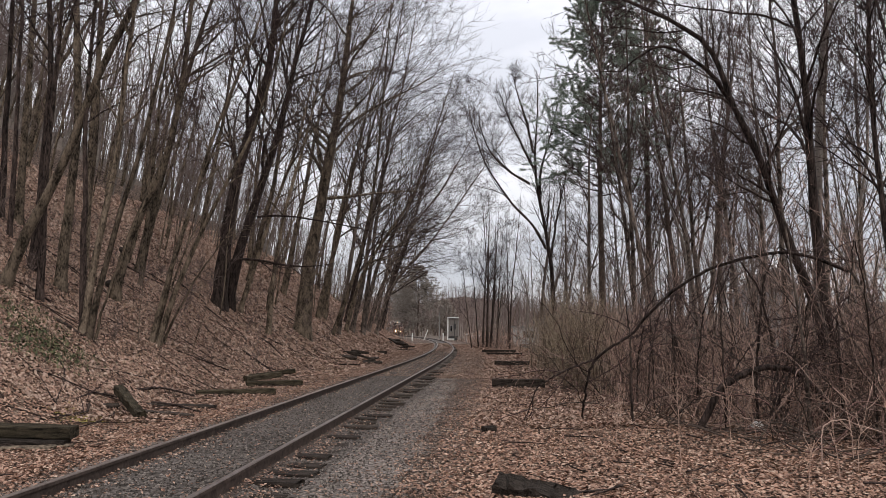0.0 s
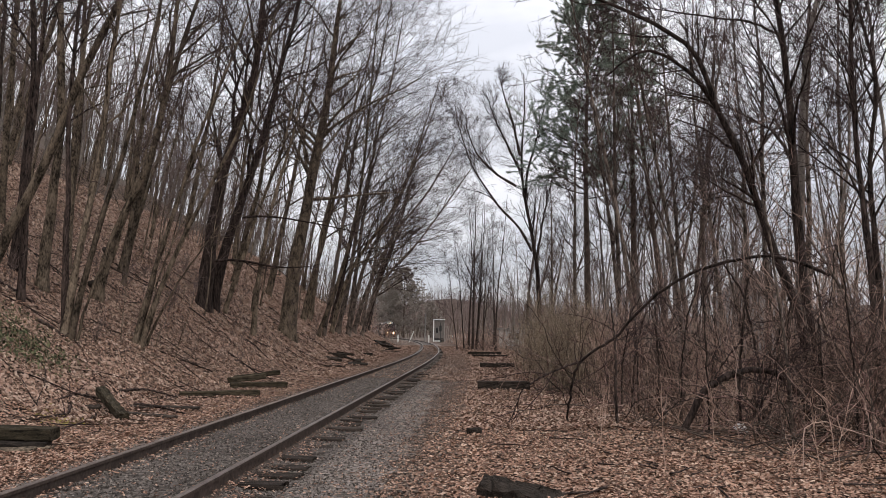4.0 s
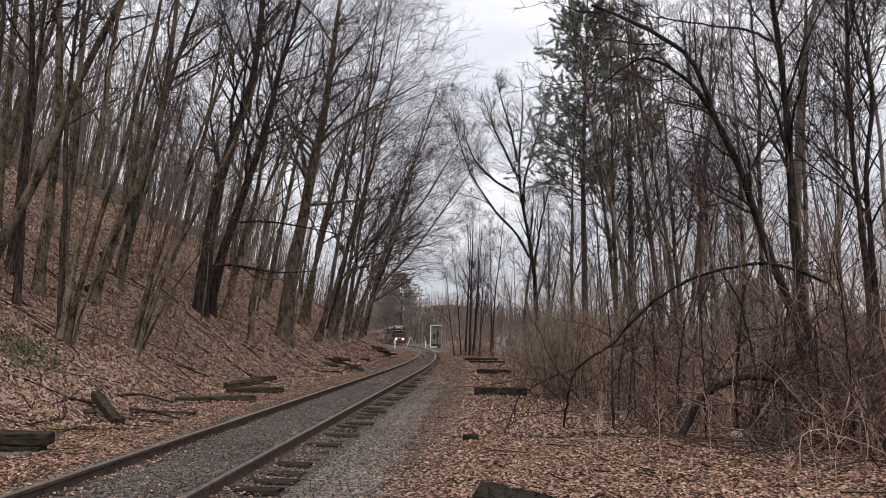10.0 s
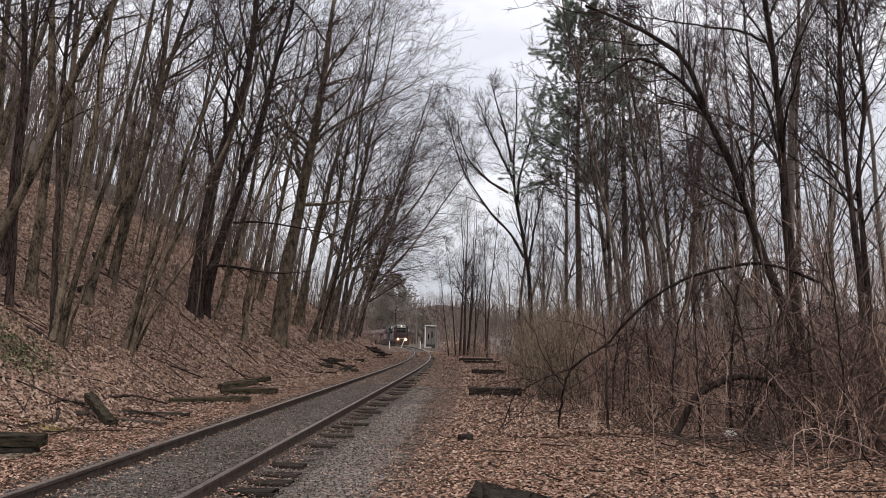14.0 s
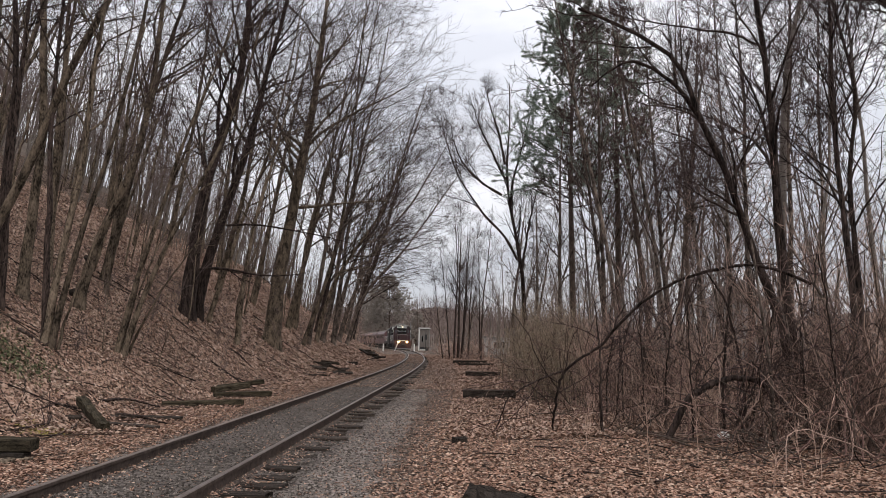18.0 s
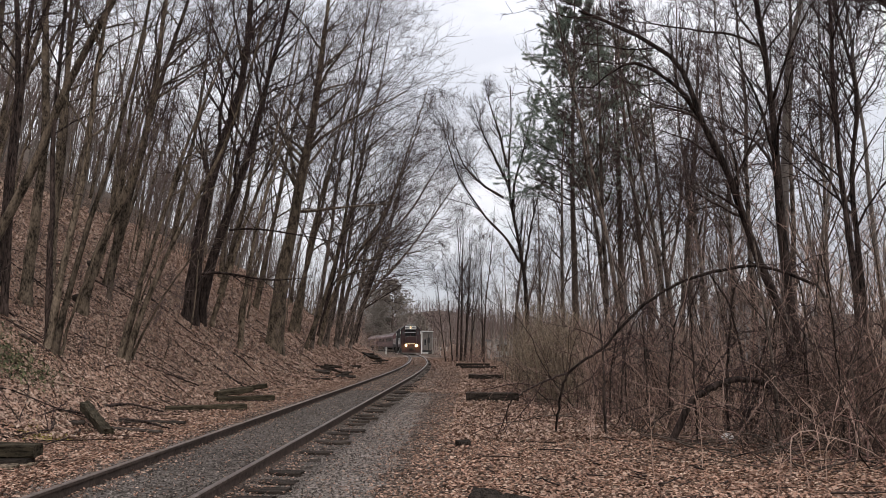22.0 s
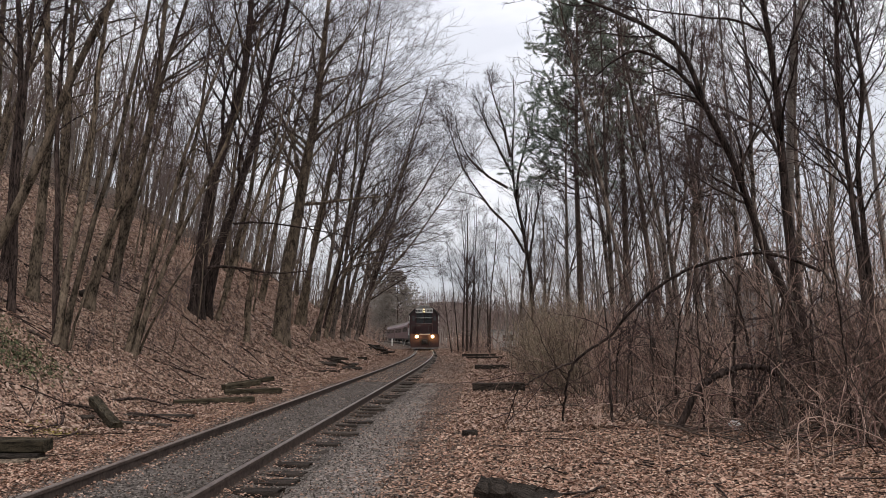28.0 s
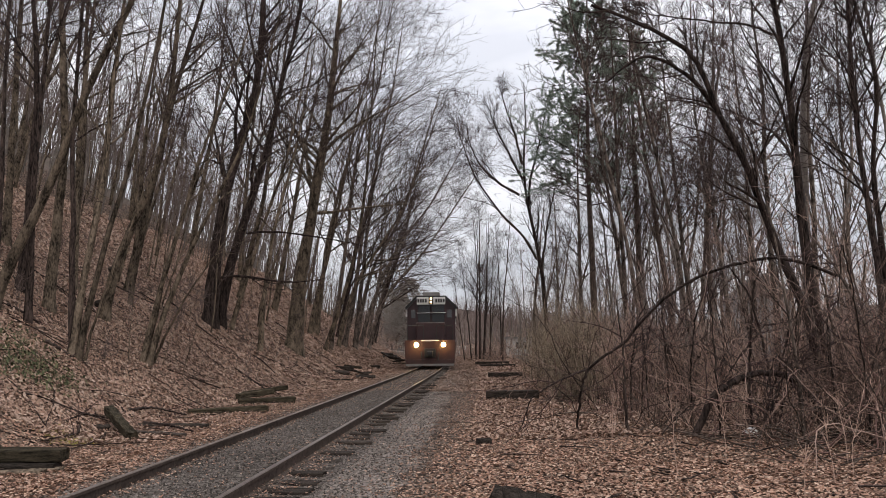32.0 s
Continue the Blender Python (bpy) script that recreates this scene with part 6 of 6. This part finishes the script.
    for x in (-0.82, 0.82):
        d = part("ditch_light", rod(bmesh.new(), (x, 0.36, 1.38), (x, 0.52, 1.38), 0.12, sides=16), BLACK, e)
        part("lens", dome(x, 0.31, 1.38, 0.135), LAMP_WARM if lit else GLASS, d)
    part("walkway_edge", boxed(-0.55, 0.55, 0.44, 0.5, 1.60, 1.67), WHITE, e, "white edge of the walkway")
    rail = part("front_handrail", rod(bmesh.new(), (-1.4, 0.62, 2.55), (-0.4, 0.62, 2.55), 0.025), BLACK, e)
    part("front_handrail", rod(bmesh.new(), (0.4, 0.62, 2.55), (1.4, 0.62, 2.55), 0.025), BLACK, e)
    for x in (-1.4, -0.4, 0.4, 1.4):
        part("handrail_post", rod(bmesh.new(), (x, 0.62, 1.6), (x, 0.62, 2.57), 0.025), BLACK, e)
    for x in (-1.32, 1.32):
        for i in range(4):
            part("step", boxed(x - 0.22, x + 0.22, 0.66, 0.98, 0.3 + i * 0.32, 0.35 + i * 0.32), GREY, e)
    part("long_hood", boxed(-0.95, 0.95, 5.3, 16.8, 1.58, 4.3, bevel=0.14), paint, e)
    for y in (7.0, 9.0, 12.5, 14.3):
        part("roof_fan", rod(bmesh.new(), (0, y, 4.28), (0, y, 4.6), 0.62, 0.55, 20), GREY, e)
    part("air_conditioner", boxed(-0.55, 0.55, 3.5, 4.7, 4.5, 4.82, bevel=0.05), GREY, e)
    part("roof_blower", boxed(-0.75, 0.75, 5.6, 6.4, 4.3, 4.72, bevel=0.06), GREY, e)
    part("exhaust_stack", boxed(-0.3, 0.3, 10.3, 10.9, 4.28, 4.62, bevel=0.03), BLACK, e)
    for x in (-1, 1):
        for i in range(5):
            part("hood_door", boxed(x * 0.96 - 0.012, x * 0.96 + 0.012, 6.2 + i * 2.0, 7.9 + i * 2.0, 1.8, 3.7, bevel=0.004), paint, e)
        part("walkway_rail", rod(bmesh.new(), (x * 1.45, 5.4, 2.6), (x * 1.45, 16.9, 2.6), 0.025), WHITE, e)
        for i in range(7):
            part("rail_post", rod(bmesh.new(), (x * 1.45, 5.5 + i * 1.9, 1.58), (x * 1.45, 5.5 + i * 1.9, 2.6), 0.022), WHITE, e)
    part("fuel_tank", boxed(-1.3, 1.3, 6.6, 11.2, 0.3, 1.05, bevel=0.18), BLACK, e)
    bogie(e, 3.6)
    bogie(e, 14.2)
    return e


def coach(label):
    c = thing("passenger_coach", pose(0, 0, 0), label, "railway coach", "train")
    part("body", prism([(-1.5, 1.1), (1.5, 1.1), (1.52, 3.3), (1.2, 3.75), (0.6, 4.05), (-0.6, 4.05), (-1.2, 3.75), (-1.52, 3.3)], 0.5, 24.5), COACH, c)
    part("roof", prism([(1.26, 3.72), (0.62, 4.09), (-0.62, 4.09), (-1.26, 3.72), (-1.2, 3.76), (-0.6, 4.13), (0.6, 4.13), (1.2, 3.76)], 0.45, 24.55), ROOF, c)
    for x in (-1, 1):
        for i in range(11):
            part("window", boxed(x * 1.525 - 0.015, x * 1.525 + 0.015, 2.2 + i * 1.9, 3.5 + i * 1.9, 2.2, 3.0, bevel=0.005), GLASS, c)
    part("end_door", boxed(-0.42, 0.42, 0.44, 0.52, 1.2, 3.3, bevel=0.01), BLACK, c)
    part("underframe", boxed(-1.2, 1.2, 0.6, 24.4, 0.8, 1.1), BLACK, c)
    bogie(c, 4.0)
    bogie(c, 21.0)
    return c


TRAIN = [(engine("dark maroon diesel locomotive with lit headlights and white number boards", MAROON, True), 0.0, 3.6, 14.2),
         (engine("dark diesel locomotive coupled behind the leading one", BLACK, False), 17.7, 3.6, 14.2),
         (coach("faded maroon passenger coach behind the locomotives"), 35.4, 4.0, 21.0),
         (coach("faded maroon passenger coach behind the locomotives"), 60.4, 4.0, 21.0),
         (coach("faded maroon passenger coach behind the locomotives"), 85.4, 4.0, 21.0)]

# places along the line: distance from the camera's abreast point against y
LINE_Y = np.linspace(0, 600, 2401)
LINE_S = np.concatenate([[0], np.cumsum(np.hypot(np.diff(LINE_Y), np.diff(centre(LINE_Y))))])


def on_line(s):
    y = float(np.interp(s, LINE_S, LINE_Y))
    return Vector((float(centre(y)), y, 0.203))


def motions():
    """The train comes round the bend towards the camera."""
    seconds = [0, 3, 6, 10, 14, 17, 19, 21, 23, 25, 27.5, 28.5, 29.5, 30.5, 31.5, 32]
    front = [224, 209, 193, 172, 150, 134, 124.5, 115.5, 105.5, 94.5, 77.5, 70.5, 63, 55, 46.5, 42.4]
    for car, behind, a, b in TRAIN:
        rows = []
        for t in [i * 0.5 for i in range(65)]:
            s = smooth(t, seconds, front) + behind
            p, q = on_line(s + a), on_line(s + b)
            d = (q - p).normalized()
            o = p - d * a
            rows.append((t, pose(o.x, o.y, o.z, 0, 0, math.degrees(-math.atan2(d.x, d.y)))))
        walk(car, rows)


def smooth(t, ts, vs):
    """Cubic glide through the values."""
    i = max(0, min(len(ts) - 2, int(np.searchsorted(ts, t, side="right")) - 1))
    slope = np.gradient(np.array(vs, dtype=float), np.array(ts, dtype=float))
    h = ts[i + 1] - ts[i]
    k = (t - ts[i]) / h
    return ((1 + 2 * k) * (1 - k) ** 2 * vs[i] + k * (1 - k) ** 2 * h * slope[i] + k * k * (3 - 2 * k) * vs[i + 1] + k * k * (k - 1) * h * slope[i + 1])


motions()
